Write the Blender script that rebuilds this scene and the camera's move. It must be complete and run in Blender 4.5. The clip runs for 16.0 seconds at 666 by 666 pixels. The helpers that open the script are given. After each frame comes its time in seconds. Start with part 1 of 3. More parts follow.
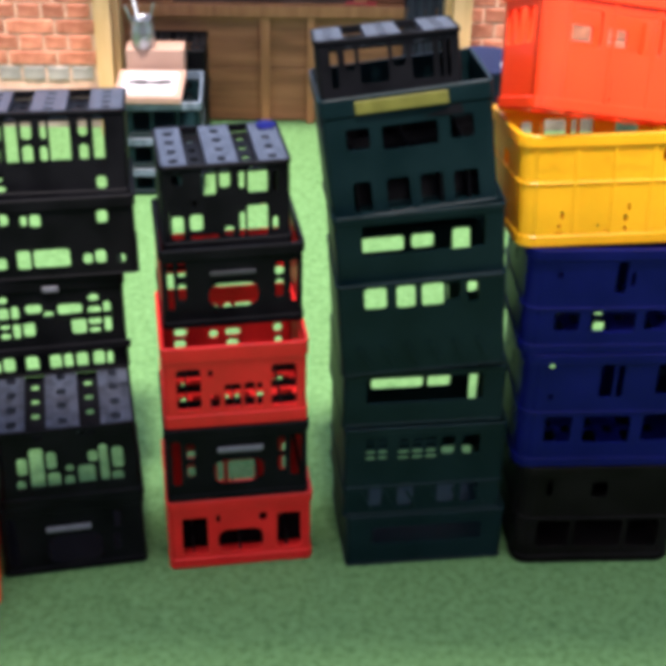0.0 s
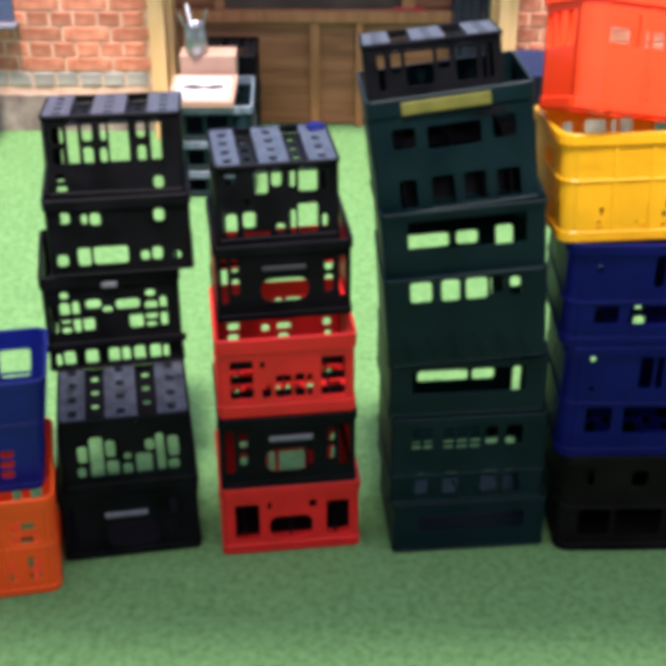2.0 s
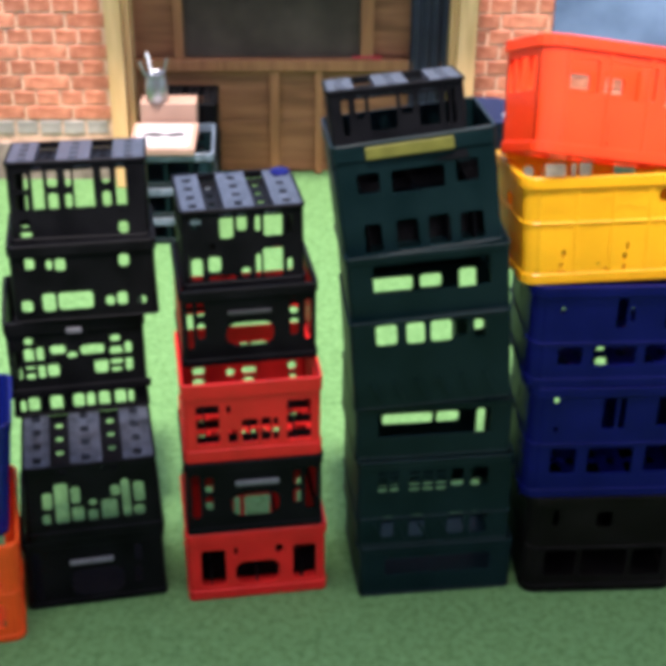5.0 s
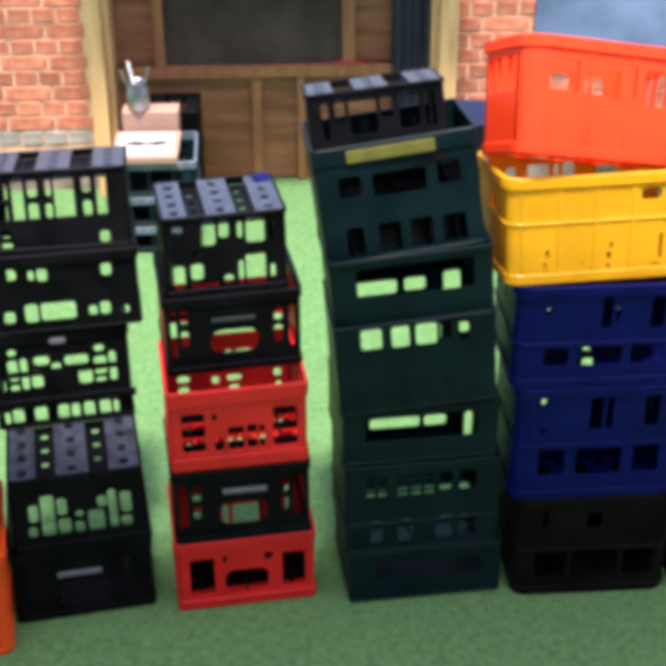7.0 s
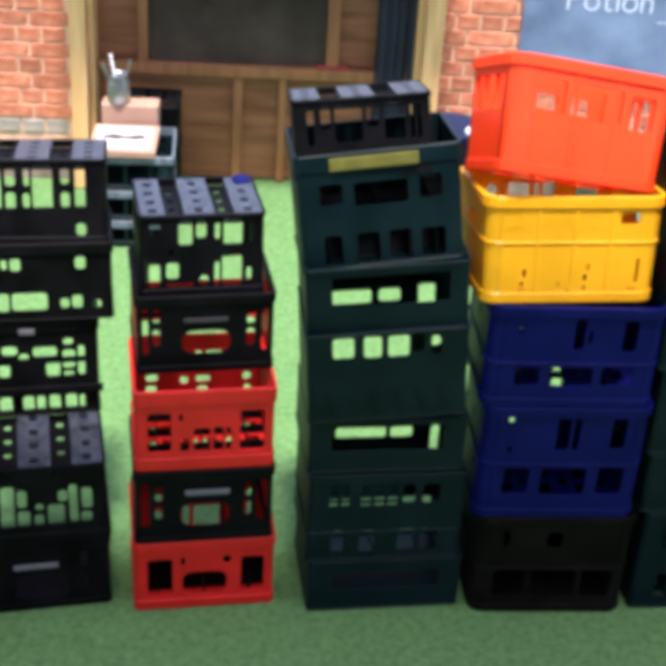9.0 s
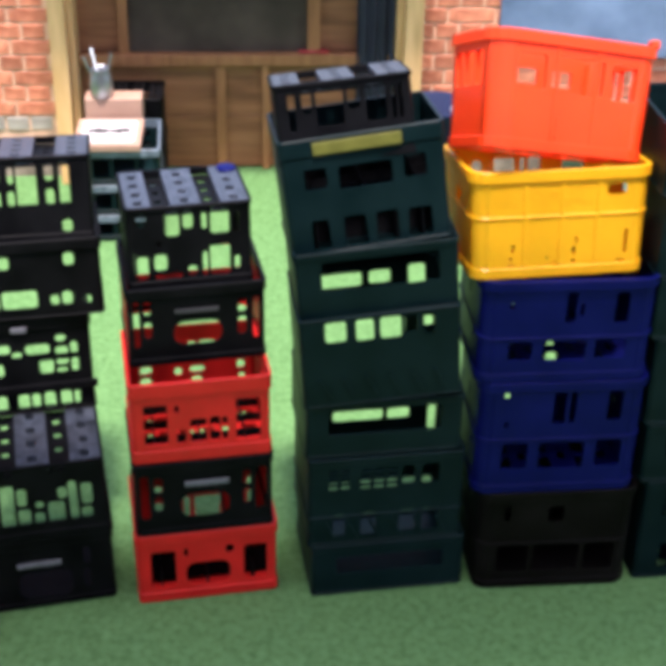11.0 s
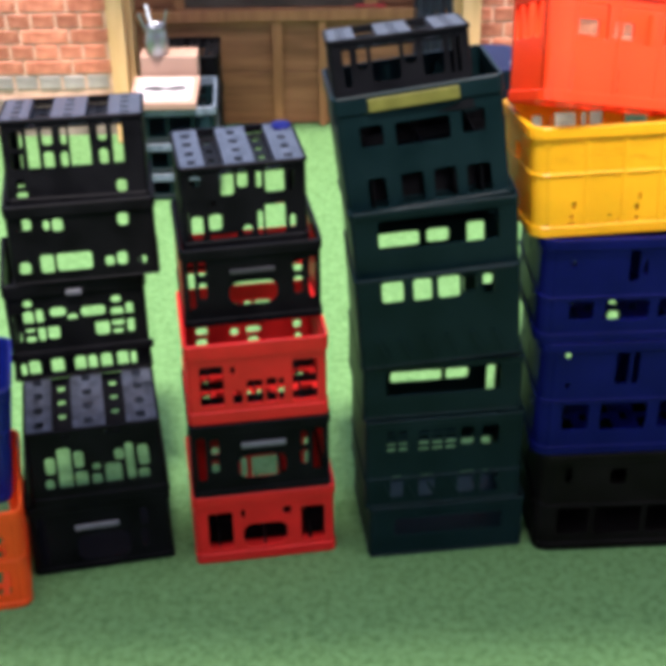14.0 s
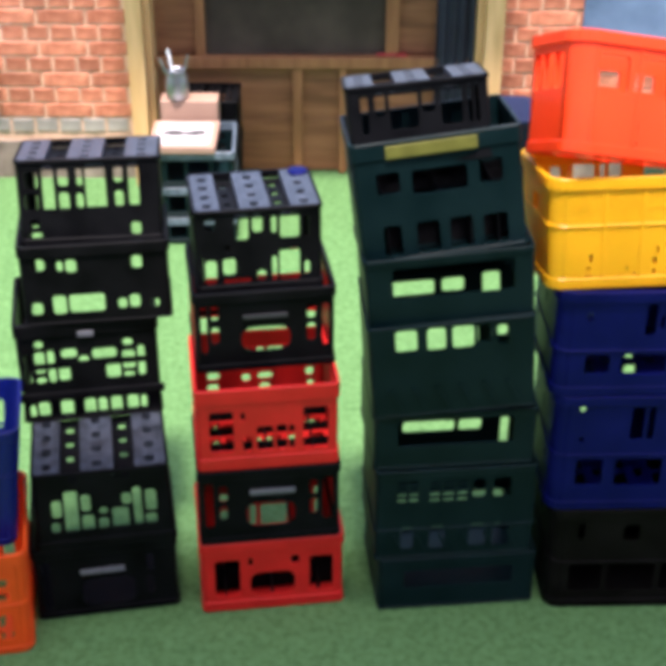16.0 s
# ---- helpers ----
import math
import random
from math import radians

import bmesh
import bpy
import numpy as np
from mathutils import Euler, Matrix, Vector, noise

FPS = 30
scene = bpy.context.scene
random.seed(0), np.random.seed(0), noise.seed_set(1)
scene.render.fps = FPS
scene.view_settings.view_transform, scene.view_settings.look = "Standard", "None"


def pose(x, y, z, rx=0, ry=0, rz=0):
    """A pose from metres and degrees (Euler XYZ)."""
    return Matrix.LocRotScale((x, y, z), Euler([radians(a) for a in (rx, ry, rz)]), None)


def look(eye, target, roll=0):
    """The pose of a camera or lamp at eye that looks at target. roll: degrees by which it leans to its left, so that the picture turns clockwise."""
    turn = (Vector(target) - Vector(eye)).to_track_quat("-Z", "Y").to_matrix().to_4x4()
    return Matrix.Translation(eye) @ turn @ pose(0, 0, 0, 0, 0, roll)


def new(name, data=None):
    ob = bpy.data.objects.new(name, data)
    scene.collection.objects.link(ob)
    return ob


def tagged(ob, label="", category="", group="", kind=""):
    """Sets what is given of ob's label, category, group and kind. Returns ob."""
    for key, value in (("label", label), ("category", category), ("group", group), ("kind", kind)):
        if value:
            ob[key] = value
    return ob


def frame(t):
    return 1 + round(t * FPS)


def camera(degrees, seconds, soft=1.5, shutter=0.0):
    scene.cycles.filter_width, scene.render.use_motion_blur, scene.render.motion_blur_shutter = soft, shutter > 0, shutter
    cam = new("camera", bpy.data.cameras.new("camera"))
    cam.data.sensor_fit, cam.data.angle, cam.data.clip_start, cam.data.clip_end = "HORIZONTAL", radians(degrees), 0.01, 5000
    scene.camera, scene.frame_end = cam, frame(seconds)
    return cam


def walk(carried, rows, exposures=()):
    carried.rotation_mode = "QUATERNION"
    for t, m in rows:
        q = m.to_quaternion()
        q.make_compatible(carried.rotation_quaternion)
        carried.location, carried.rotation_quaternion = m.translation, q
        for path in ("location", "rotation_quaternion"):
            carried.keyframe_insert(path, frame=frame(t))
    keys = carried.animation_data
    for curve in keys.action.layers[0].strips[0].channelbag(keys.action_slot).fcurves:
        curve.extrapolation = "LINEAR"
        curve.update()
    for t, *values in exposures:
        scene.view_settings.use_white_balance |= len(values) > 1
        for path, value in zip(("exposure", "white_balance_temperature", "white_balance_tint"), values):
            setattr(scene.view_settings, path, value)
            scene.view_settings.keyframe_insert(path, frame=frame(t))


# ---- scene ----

FOV = 27.54
cam = camera(FOV, 16.0, soft=6.5)
# seconds, eye x y z, yaw, pitch, roll
ROWS = [
    (0.0, 1.3575, -6.0108, 2.7048, -1.658, -32.820, 1.191),
    (0.5, 1.3720, -6.0579, 2.7120, -1.986, -30.843, 0.778),
    (1.0, 1.3559, -6.0880, 2.7154, 1.094, -29.266, -0.805),
    (1.5, 1.3432, -6.1104, 2.7302, 3.097, -31.872, -1.467),
    (2.0, 1.3592, -6.1459, 2.7511, 0.800, -32.602, -0.128),
    (2.5, 1.3477, -6.1759, 2.7575, -1.244, -30.559, 0.927),
    (3.0, 1.3376, -6.1742, 2.7490, -1.601, -29.840, 0.975),
    (3.5, 1.3219, -6.1642, 2.7468, -0.691, -30.343, 0.597),
    (4.0, 1.3308, -6.1769, 2.7513, -0.863, -30.545, 0.626),
    (6.5, 1.3337, -6.1467, 2.7347, -2.055, -30.485, 0.104),
    (7.0, 1.3488, -6.1521, 2.7338, -1.839, -30.263, -0.357),
    (7.5, 1.3396, -6.1499, 2.7375, -1.780, -29.861, -0.370),
    (8.0, 1.3300, -6.1488, 2.7367, -2.715, -29.364, 0.987),
    (8.5, 1.3276, -6.1297, 2.7294, -2.544, -29.112, 1.804),
    (9.0, 1.3215, -6.1336, 2.7385, -3.673, -30.108, 3.746),
    (11.5, 1.3491, -6.1289, 2.7356, -3.991, -30.775, 0.625),
    (12.0, 1.3562, -6.1217, 2.7365, -4.265, -30.779, 0.571),
    (12.5, 1.3563, -6.1190, 2.7351, -4.298, -30.876, 0.679),
    (13.0, 1.3467, -6.1057, 2.7237, -3.759, -31.244, 0.579),
    (13.5, 1.3434, -6.0869, 2.7184, -1.374, -31.757, -0.263),
    (14.0, 1.3501, -6.0824, 2.7174, -0.816, -32.604, -0.639),
    (14.5, 1.3241, -6.0934, 2.7225, -1.947, -32.326, -0.014),
    (15.0, 1.3183, -6.0972, 2.7189, -2.557, -30.183, -0.176),
    (15.5, 1.3334, -6.0815, 2.7105, -1.306, -30.280, -0.419),
    (16.0, 1.3612, -6.0543, 2.6990, 0.004, -30.585, 0.209),
]


def eye_pose(x, y, z, yaw, pitch, roll):
    return pose(x, y, z, 90 + pitch, 0, yaw) @ pose(0, 0, 0, 0, 0, roll)


walk(cam, [(t, eye_pose(*r)) for t, *r in ROWS], [(0.0, 1.68, 6350, 22), (16.0, 1.68, 6350, 22)])

# ---- light ----
SUN_EL, SUN_AZ = 75.0, 2.0  # a veiled sun, very high, behind the camera
world = bpy.data.worlds.new("sky")
scene.world = world
world.use_nodes = True
wn = world.node_tree.nodes
sky = wn.new("ShaderNodeTexSky")
sky.sky_type, sky.sun_disc = "NISHITA", False
sky.sun_elevation, sky.sun_rotation = radians(SUN_EL), radians(180 - SUN_AZ)
sky.air_density, sky.dust_density = 1.0, 2.5
world.node_tree.links.new(sky.outputs[0], wn["Background"].inputs[0])
wn["Background"].inputs[1].default_value = 0.15
sun = new("sun", bpy.data.lights.new("sun", "SUN"))
sun.data.energy, sun.data.angle, sun.data.color = 3.3, radians(7), (1.0, 0.95, 0.87)
sun.matrix_world = look((0, 0, 0), (math.sin(radians(-SUN_AZ)) * math.cos(radians(SUN_EL)), math.cos(radians(SUN_AZ)) * math.cos(radians(SUN_EL)), -math.sin(radians(SUN_EL))))


# ---- materials ----
def material(name, col, rough=0.5, var=0.15, scale=8.0, bump=0.05, bscale=120.0, metal=0.0, col2=None, per_object=0.0, spec=0.5, detail=6.0, stretch=(1, 1, 1), coat=0.0, thin=0.0):
    m = bpy.data.materials.new(name)
    m.use_nodes = True
    nt = m.node_tree
    n, lk = nt.nodes, nt.links
    b = n["Principled BSDF"]
    b.inputs["Metallic"].default_value = metal
    b.inputs["Specular IOR Level"].default_value = spec
    b.inputs["Coat Weight"].default_value = coat
    tc = n.new("ShaderNodeTexCoord")
    mp = n.new("ShaderNodeMapping")
    mp.inputs["Scale"].default_value = stretch
    lk.new(tc.outputs["Object"], mp.inputs[0])
    big = n.new("ShaderNodeTexNoise")
    big.inputs["Scale"].default_value, big.inputs["Detail"].default_value = scale, detail
    lk.new(mp.outputs[0], big.inputs["Vector"])
    ramp = n.new("ShaderNodeValToRGB")
    ramp.color_ramp.elements[0].position, ramp.color_ramp.elements[1].position = 0.3, 0.72
    c2 = col2 or tuple(min(1, c * (1 + var) + 0.01 * var) for c in col)
    ramp.color_ramp.elements[0].color = (*[c * (1 - var) for c in col], 1)
    ramp.color_ramp.elements[1].color = (*c2, 1)
    lk.new(big.outputs["Fac"], ramp.inputs[0])
    out = ramp.outputs[0]
    if per_object:
        info = n.new("ShaderNodeObjectInfo")
        mr = n.new("ShaderNodeMapRange")
        mr.inputs["To Min"].default_value, mr.inputs["To Max"].default_value = 1 - per_object, 1 + per_object
        lk.new(info.outputs["Random"], mr.inputs["Value"])
        hsv = n.new("ShaderNodeHueSaturation")
        lk.new(mr.outputs[0], hsv.inputs["Value"])
        lk.new(out, hsv.inputs["Color"])
        out = hsv.outputs[0]
    lk.new(out, b.inputs["Base Color"])
    fine = n.new("ShaderNodeTexNoise")
    fine.inputs["Scale"].default_value, fine.inputs["Detail"].default_value = bscale, 4
    lk.new(mp.outputs[0], fine.inputs["Vector"])
    rr = n.new("ShaderNodeMapRange")
    rr.inputs["To Min"].default_value, rr.inputs["To Max"].default_value = max(0.03, rough - 0.1), min(1, rough + 0.14)
    lk.new(big.outputs["Fac"], rr.inputs["Value"])
    lk.new(rr.outputs[0], b.inputs["Roughness"])
    if bump:
        bp = n.new("ShaderNodeBump")
        bp.inputs["Strength"].default_value, bp.inputs["Distance"].default_value = bump, 0.01
        lk.new(fine.outputs["Fac"], bp.inputs["Height"])
        lk.new(bp.outputs[0], b.inputs["Normal"])
    if thin:
        # thin plastic lets part of the light through
        tr = n.new("ShaderNodeBsdfTranslucent")
        lk.new(out, tr.inputs["Color"])
        mix = n.new("ShaderNodeMixShader")
        mix.inputs[0].default_value = thin
        lk.new(b.outputs[0], mix.inputs[1])
        lk.new(tr.outputs[0], mix.inputs[2])
        lk.new(mix.outputs[0], n["Material Output"].inputs["Surface"])
    return m


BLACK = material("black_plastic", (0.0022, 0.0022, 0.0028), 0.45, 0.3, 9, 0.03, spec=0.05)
# worn black made paler: sky sheen on upturned bases put into the colour
SKYLITBLACK = material("worn_skylit_plastic", (0.013, 0.016, 0.021), 0.40, 0.5, 45, 0.12, 60, col2=(0.055, 0.065, 0.085), spec=0.5)
GREEN = material("dark_green_plastic", (0.0016, 0.0095, 0.0108), 0.40, 0.25, 7, 0.04, spec=0.10)
RED = material("red_plastic", (0.66, 0.018, 0.014), 0.42, 0.15, 7, 0.03, spec=0.3, thin=0.15)
BLUE = material("dark_blue_plastic", (0.0016, 0.0032, 0.062), 0.40, 0.2, 7, 0.03, spec=0.08)
ROYAL = material("royal_blue_plastic", (0.0025, 0.007, 0.10), 0.36, 0.2, 7, 0.03, spec=0.2)
YELLOW = material("yellow_plastic", (0.93, 0.49, 0.008), 0.32, 0.1, 6, 0.03, thin=0.34)
ORANGERED = material("orange_red_plastic", (0.93, 0.062, 0.010), 0.30, 0.08, 6, 0.02, spec=0.25, thin=0.22)
ORANGE = material("orange_plastic", (0.95, 0.12, 0.014), 0.4, 0.1, 6, 0.03, spec=0.3, thin=0.35)
DARKBROWN = material("brown_black_plastic", (0.0035, 0.0026, 0.0022), 0.5, 0.3, 7, 0.04, spec=0.06)
LABELGREY = material("grey_label", (0.12, 0.12, 0.135), 0.5, 0.25, 60)
FAINTGREY = material("faint_label", (0.02, 0.02, 0.024), 0.5, 0.25, 60)
# green crates' rims in sunlight: the pale light is put into this colour
SUNLITRIM = material("sunlit_rim", (0.055, 0.085, 0.105), 0.45, 0.4, 25, 0.05, col2=(0.16, 0.20, 0.25))
LABELYELLOW = material("yellow_green_label", (0.115, 0.108, 0.014), 0.5, 0.2, 30)
GRASS = material("turf", (0.098, 0.225, 0.070), 0.9, 0.16, 45.0, 0.9, 320, col2=(0.152, 0.31, 0.112), spec=0.15)
BLADE = material("turf_blade", (0.108, 0.24, 0.076), 0.7, 0.16, 18.0, 0.0, 50, col2=(0.160, 0.32, 0.118), spec=0.2)
BRICK = material("red_brick", (0.47, 0.135, 0.068), 0.85, 0.3, 22, 0.5, 140, col2=(0.68, 0.265, 0.15), per_object=0.28, spec=0.2)
GREYBRICK = material("grey_washed_brick", (0.30, 0.28, 0.24), 0.85, 0.3, 10, 0.5, 120, col2=(0.48, 0.42, 0.35), per_object=0.18, spec=0.2)
MORTAR = material("mortar", (0.70, 0.45, 0.30), 0.95, 0.25, 14, 0.5, 150, spec=0.1)
PLINTH = material("stained_render", (0.17, 0.13, 0.10), 0.95, 0.35, 9, 0.6, 70, col2=(0.36, 0.29, 0.23), spec=0.1)
PINE = material("pine_wood", (0.29, 0.11, 0.04), 0.55, 0.2, 5, 0.1, 40, col2=(0.39, 0.165, 0.062), stretch=(6, 6, 0.6))
POSTPINE = material("pale_pine_post", (0.74, 0.43, 0.16), 0.5, 0.15, 5, 0.1, 40, col2=(0.85, 0.54, 0.24), stretch=(6, 6, 0.6))
PANELWOOD = material("pine_panel", (0.25, 0.088, 0.031), 0.6, 0.3, 4, 0.1, 40, col2=(0.36, 0.145, 0.06), stretch=(0.7, 6, 6))
DARKPANEL = material("dark_window", (0.060, 0.042, 0.030), 0.6, 0.4, 5, 0.02, spec=0.2)
SLATE = material("slate_board", (0.105, 0.165, 0.27), 0.6, 0.3, 4, 0.03, 80, col2=(0.18, 0.26, 0.39))
DARKSLATE = material("dark_slate_board", (0.05, 0.068, 0.115), 0.6, 0.3, 4, 0.03, 80)
CHALK = material("chalk", (0.50, 0.58, 0.70), 0.95, 0.3, 90)
SKYBLUE = material("bright_blue_plastic", (0.01, 0.33, 0.80), 0.4, 0.12, 6, 0.03)
MIDBLUE = material("blue_leg_plastic", (0.008, 0.10, 0.55), 0.4, 0.15, 6, 0.03)
RUBBER = material("black_rubber", (0.015, 0.016, 0.015), 0.8, 0.3, 20)
STEEL = material("brushed_steel", (0.34, 0.35, 0.37), 0.42, 0.3, 10, 0.05, 90, metal=1.0)
PAPER = material("white_paper", (0.42, 0.39, 0.39), 0.45, 0.05, 10, 0.05)
PINKWOOD = material("pale_board", (0.33, 0.20, 0.14), 0.6, 0.12, 6, 0.05)
DARKCLOTH = material("blue_black_sheet", (0.022, 0.026, 0.04), 0.7, 0.4, 5, 0.2, 30)
WHITE = material("white_plastic", (0.82, 0.84, 0.86), 0.3, 0.05, 8, 0.02)
NAVY = material("navy_plastic", (0.012, 0.018, 0.05), 0.8, 0.2, 8, 0.02, spec=0.15)
CYAN = material("pale_cyan_plastic", (0.45, 0.80, 0.80), 0.5, 0.1, 8, 0.02)
CRIMSON = material("crimson_plastic", (0.45, 0.03, 0.03), 0.45, 0.2, 8, 0.02)
HEDGE = material("dark_green_board", (0.03, 0.055, 0.025), 0.8, 0.4, 20, 0.4, 60)
PAINT = material("brown_wall_paint", (0.16, 0.13, 0.11), 0.9, 0.12, 3, 0.2)


# ---- mesh helpers ----
def link(name, bm, mat, parent=None, label="", smooth=False):
    me = bpy.data.meshes.new(name)
    bm.to_mesh(me)
    bm.free()
    me.materials.append(mat)
    if smooth:
        for p in me.polygons:
            p.use_smooth = True
    ob = new(name, me)
    if parent:
        ob.parent = parent
    if label:
        tagged(ob, label)
    return ob


part = link


def box(bm, x0, y0, z0, x1, y1, z1, bevel=0.0, m=None):
    vs = [bm.verts.new((x, y, z)) for x in (x0, x1) for y in (y0, y1) for z in (z0, z1)]
    fs = [bm.faces.new([vs[i] for i in f]) for f in ((0, 1, 3, 2), (4, 6, 7, 5), (0, 4, 5, 1), (2, 3, 7, 6), (0, 2, 6, 4), (1, 5, 7, 3))]
    if m is not None:
        bmesh.ops.transform(bm, matrix=m, verts=vs)
    if bevel:
        es = {e for f in fs for e in f.edges}
        bmesh.ops.bevel(bm, geom=list(es), offset=bevel, segments=2, profile=0.5, affect="EDGES")
    return bm


def a_box(*a, **k):
    return box(bmesh.new(), *a, **k)


def round_rect(x0, y0, x1, y1, r, seg=3):
    r = max(1e-4, min(r, (x1 - x0) / 2 - 1e-4, (y1 - y0) / 2 - 1e-4))
    pts = []
    for cx, cy, a0 in ((x1 - r, y1 - r, 0), (x0 + r, y1 - r, 90), (x0 + r, y0 + r, 180), (x1 - r, y0 + r, 270)):
        for k in range(seg + 1):
            a = radians(a0 + 90 * k / seg)
            pts.append((cx + r * math.cos(a), cy + r * math.sin(a)))
    return pts


def sheet(bm, outer, holes, thick, put):
    """A plate with holes cut through. put(u, v, w) gives the place of a point of the plate."""
    from mathutils.geometry import tessellate_polygon
    loops = [outer] + holes
    flat = [p for l in loops for p in l]
    tris = tessellate_polygon([[Vector((x, y, 0)) for x, y in l] for l in loops])
    fr = [bm.verts.new(put(x, y, 0)) for x, y in flat]
    bk = [bm.verts.new(put(x, y, thick)) for x, y in flat]
    for a, b, c in tris:
        try:
            bm.faces.new((fr[a], fr[b], fr[c]))
            bm.faces.new((bk[c], bk[b], bk[a]))
        except ValueError:
            pass
    k = 0
    for l in loops:
        n = len(l)
        for i in range(n):
            a, b = k + i, k + (i + 1) % n
            bm.faces.new((fr[a], fr[b], bk[b], bk[a]))
        k += n
    bmesh.ops.recalc_face_normals(bm, faces=bm.faces)


def ring(bm, w, d, r, out, inn, z0, z1):
    """A band round a rounded rectangle of w by d: out and inn are its reach outwards and inwards."""
    o = round_rect(-w / 2 - out, -d / 2 - out, w / 2 + out, d / 2 + out, r + out, 4)
    i = round_rect(-w / 2 + inn, -d / 2 + inn, w / 2 - inn, d / 2 - inn, max(r - inn, 0.004), 4)
    c = min(0.0018, (z1 - z0) / 3)
    o2 = round_rect(-w / 2 - out + c, -d / 2 - out + c, w / 2 + out - c, d / 2 + out - c, r + out - c, 4)
    L = [[bm.verts.new((x, y, z)) for x, y in l] for l, z in ((i, z0), (o2, z0), (o, z0 + c), (o, z1 - c), (o2, z1), (i, z1))]
    n = len(o)
    for a in range(6):
        A, B = L[a], L[(a + 1) % 6]
        for k in range(n):
            bm.faces.new((A[k], A[(k + 1) % n], B[(k + 1) % n], B[k]))


# ---- openings of the crates' faces, in parts of a face's width and height ----
FACES = {
    "arch": [(0.035, 0.06, 0.105, 0.80), (0.135, 0.08, 0.21, 0.38), (0.135, 0.46, 0.21, 0.74), (0.335, 0.05, 0.69, 0.50), (0.81, 0.20, 0.875, 0.48), (0.81, 0.58, 0.875, 0.88), (0.915, 0.12, 0.965, 0.88)],
    "windows": [(0.25, 0.65, 0.31, 0.86), (0.335, 0.62, 0.44, 0.95), (0.475, 0.65, 0.535, 0.93), (0.61, 0.66, 0.645, 0.88), (0.665, 0.66, 0.83, 0.97), (0.035, 0.12, 0.085, 0.44), (0.12, 0.15, 0.21, 0.37), (0.245, 0.25, 0.325, 0.42), (0.26, 0.06, 0.46, 0.22), (0.49, 0.18, 0.54, 0.26), (0.615, 0.27, 0.65, 0.45), (0.67, 0.10, 0.845, 0.53), (0.88, 0.25, 0.94, 0.42), (0.10, 0.62, 0.20, 0.88), (0.25, 0.50, 0.29, 0.56)],
    "plinth": [(0.14, 0.36, 0.86, 0.66)],
    "big_top": [(0.04, 0.54, 0.28, 0.92), (0.31, 0.54, 0.65, 0.92), (0.69, 0.54, 0.91, 0.92)],
    "yellow_back": [(0.08, 0.70, 0.25, 0.92), (0.40, 0.70, 0.55, 0.92), (0.59, 0.70, 0.77, 0.92), (0.83, 0.72, 0.90, 0.90)],
    "blue_front": [(a, 0.08 + 0.11 * k, a + 0.12, 0.155 + 0.11 * k) for a in (0.20, 0.46, 0.72) for k in range(3)],
    "blue_open": [(0.03, 0.62, 0.28, 0.90), (0.33, 0.62, 0.64, 0.90), (0.69, 0.62, 0.97, 0.90)] + [(a, 0.12 + 0.10 * k, a + 0.15, 0.19 + 0.10 * k) for a in (0.12, 0.42, 0.70) for k in range(3)],
    "orange_win": [(0.04 + 0.34 * a, v, 0.26 + 0.34 * a, v + dv) for a in range(3) for v, dv in ((0.74, 0.09), (0.58, 0.11))] + [(a, 0.10, a + 0.10, 0.40) for a in (0.06, 0.24, 0.46, 0.64, 0.84)],
    "wide_frame": [(0.05, 0.08, 0.30, 0.92), (0.36, 0.06, 0.68, 0.95), (0.74, 0.08, 0.95, 0.92)],
    "frame": [(0.03, 0.03, 0.97, 0.95)],
    "side": [(0.12, 0.55, 0.30, 0.85), (0.38, 0.55, 0.62, 0.85), (0.70, 0.55, 0.88, 0.85), (0.12, 0.14, 0.24, 0.38), (0.44, 0.14, 0.56, 0.38), (0.76, 0.14, 0.88, 0.38)],
    "side_small": [(0.14, 0.30, 0.19, 0.38), (0.14, 0.66, 0.19, 0.74), (0.50, 0.66, 0.56, 0.80), (0.80, 0.30, 0.86, 0.38)],
    "open_back": [(0.05 + 0.16 * k, 0.08, 0.17 + 0.16 * k, 0.42) for k in range(6)] + [(0.05 + 0.16 * k, 0.52, 0.17 + 0.16 * k, 0.88) for k in range(6)],
    "side_window": [(0.40, 0.62, 0.60, 0.80)],
    "solid": [],
}

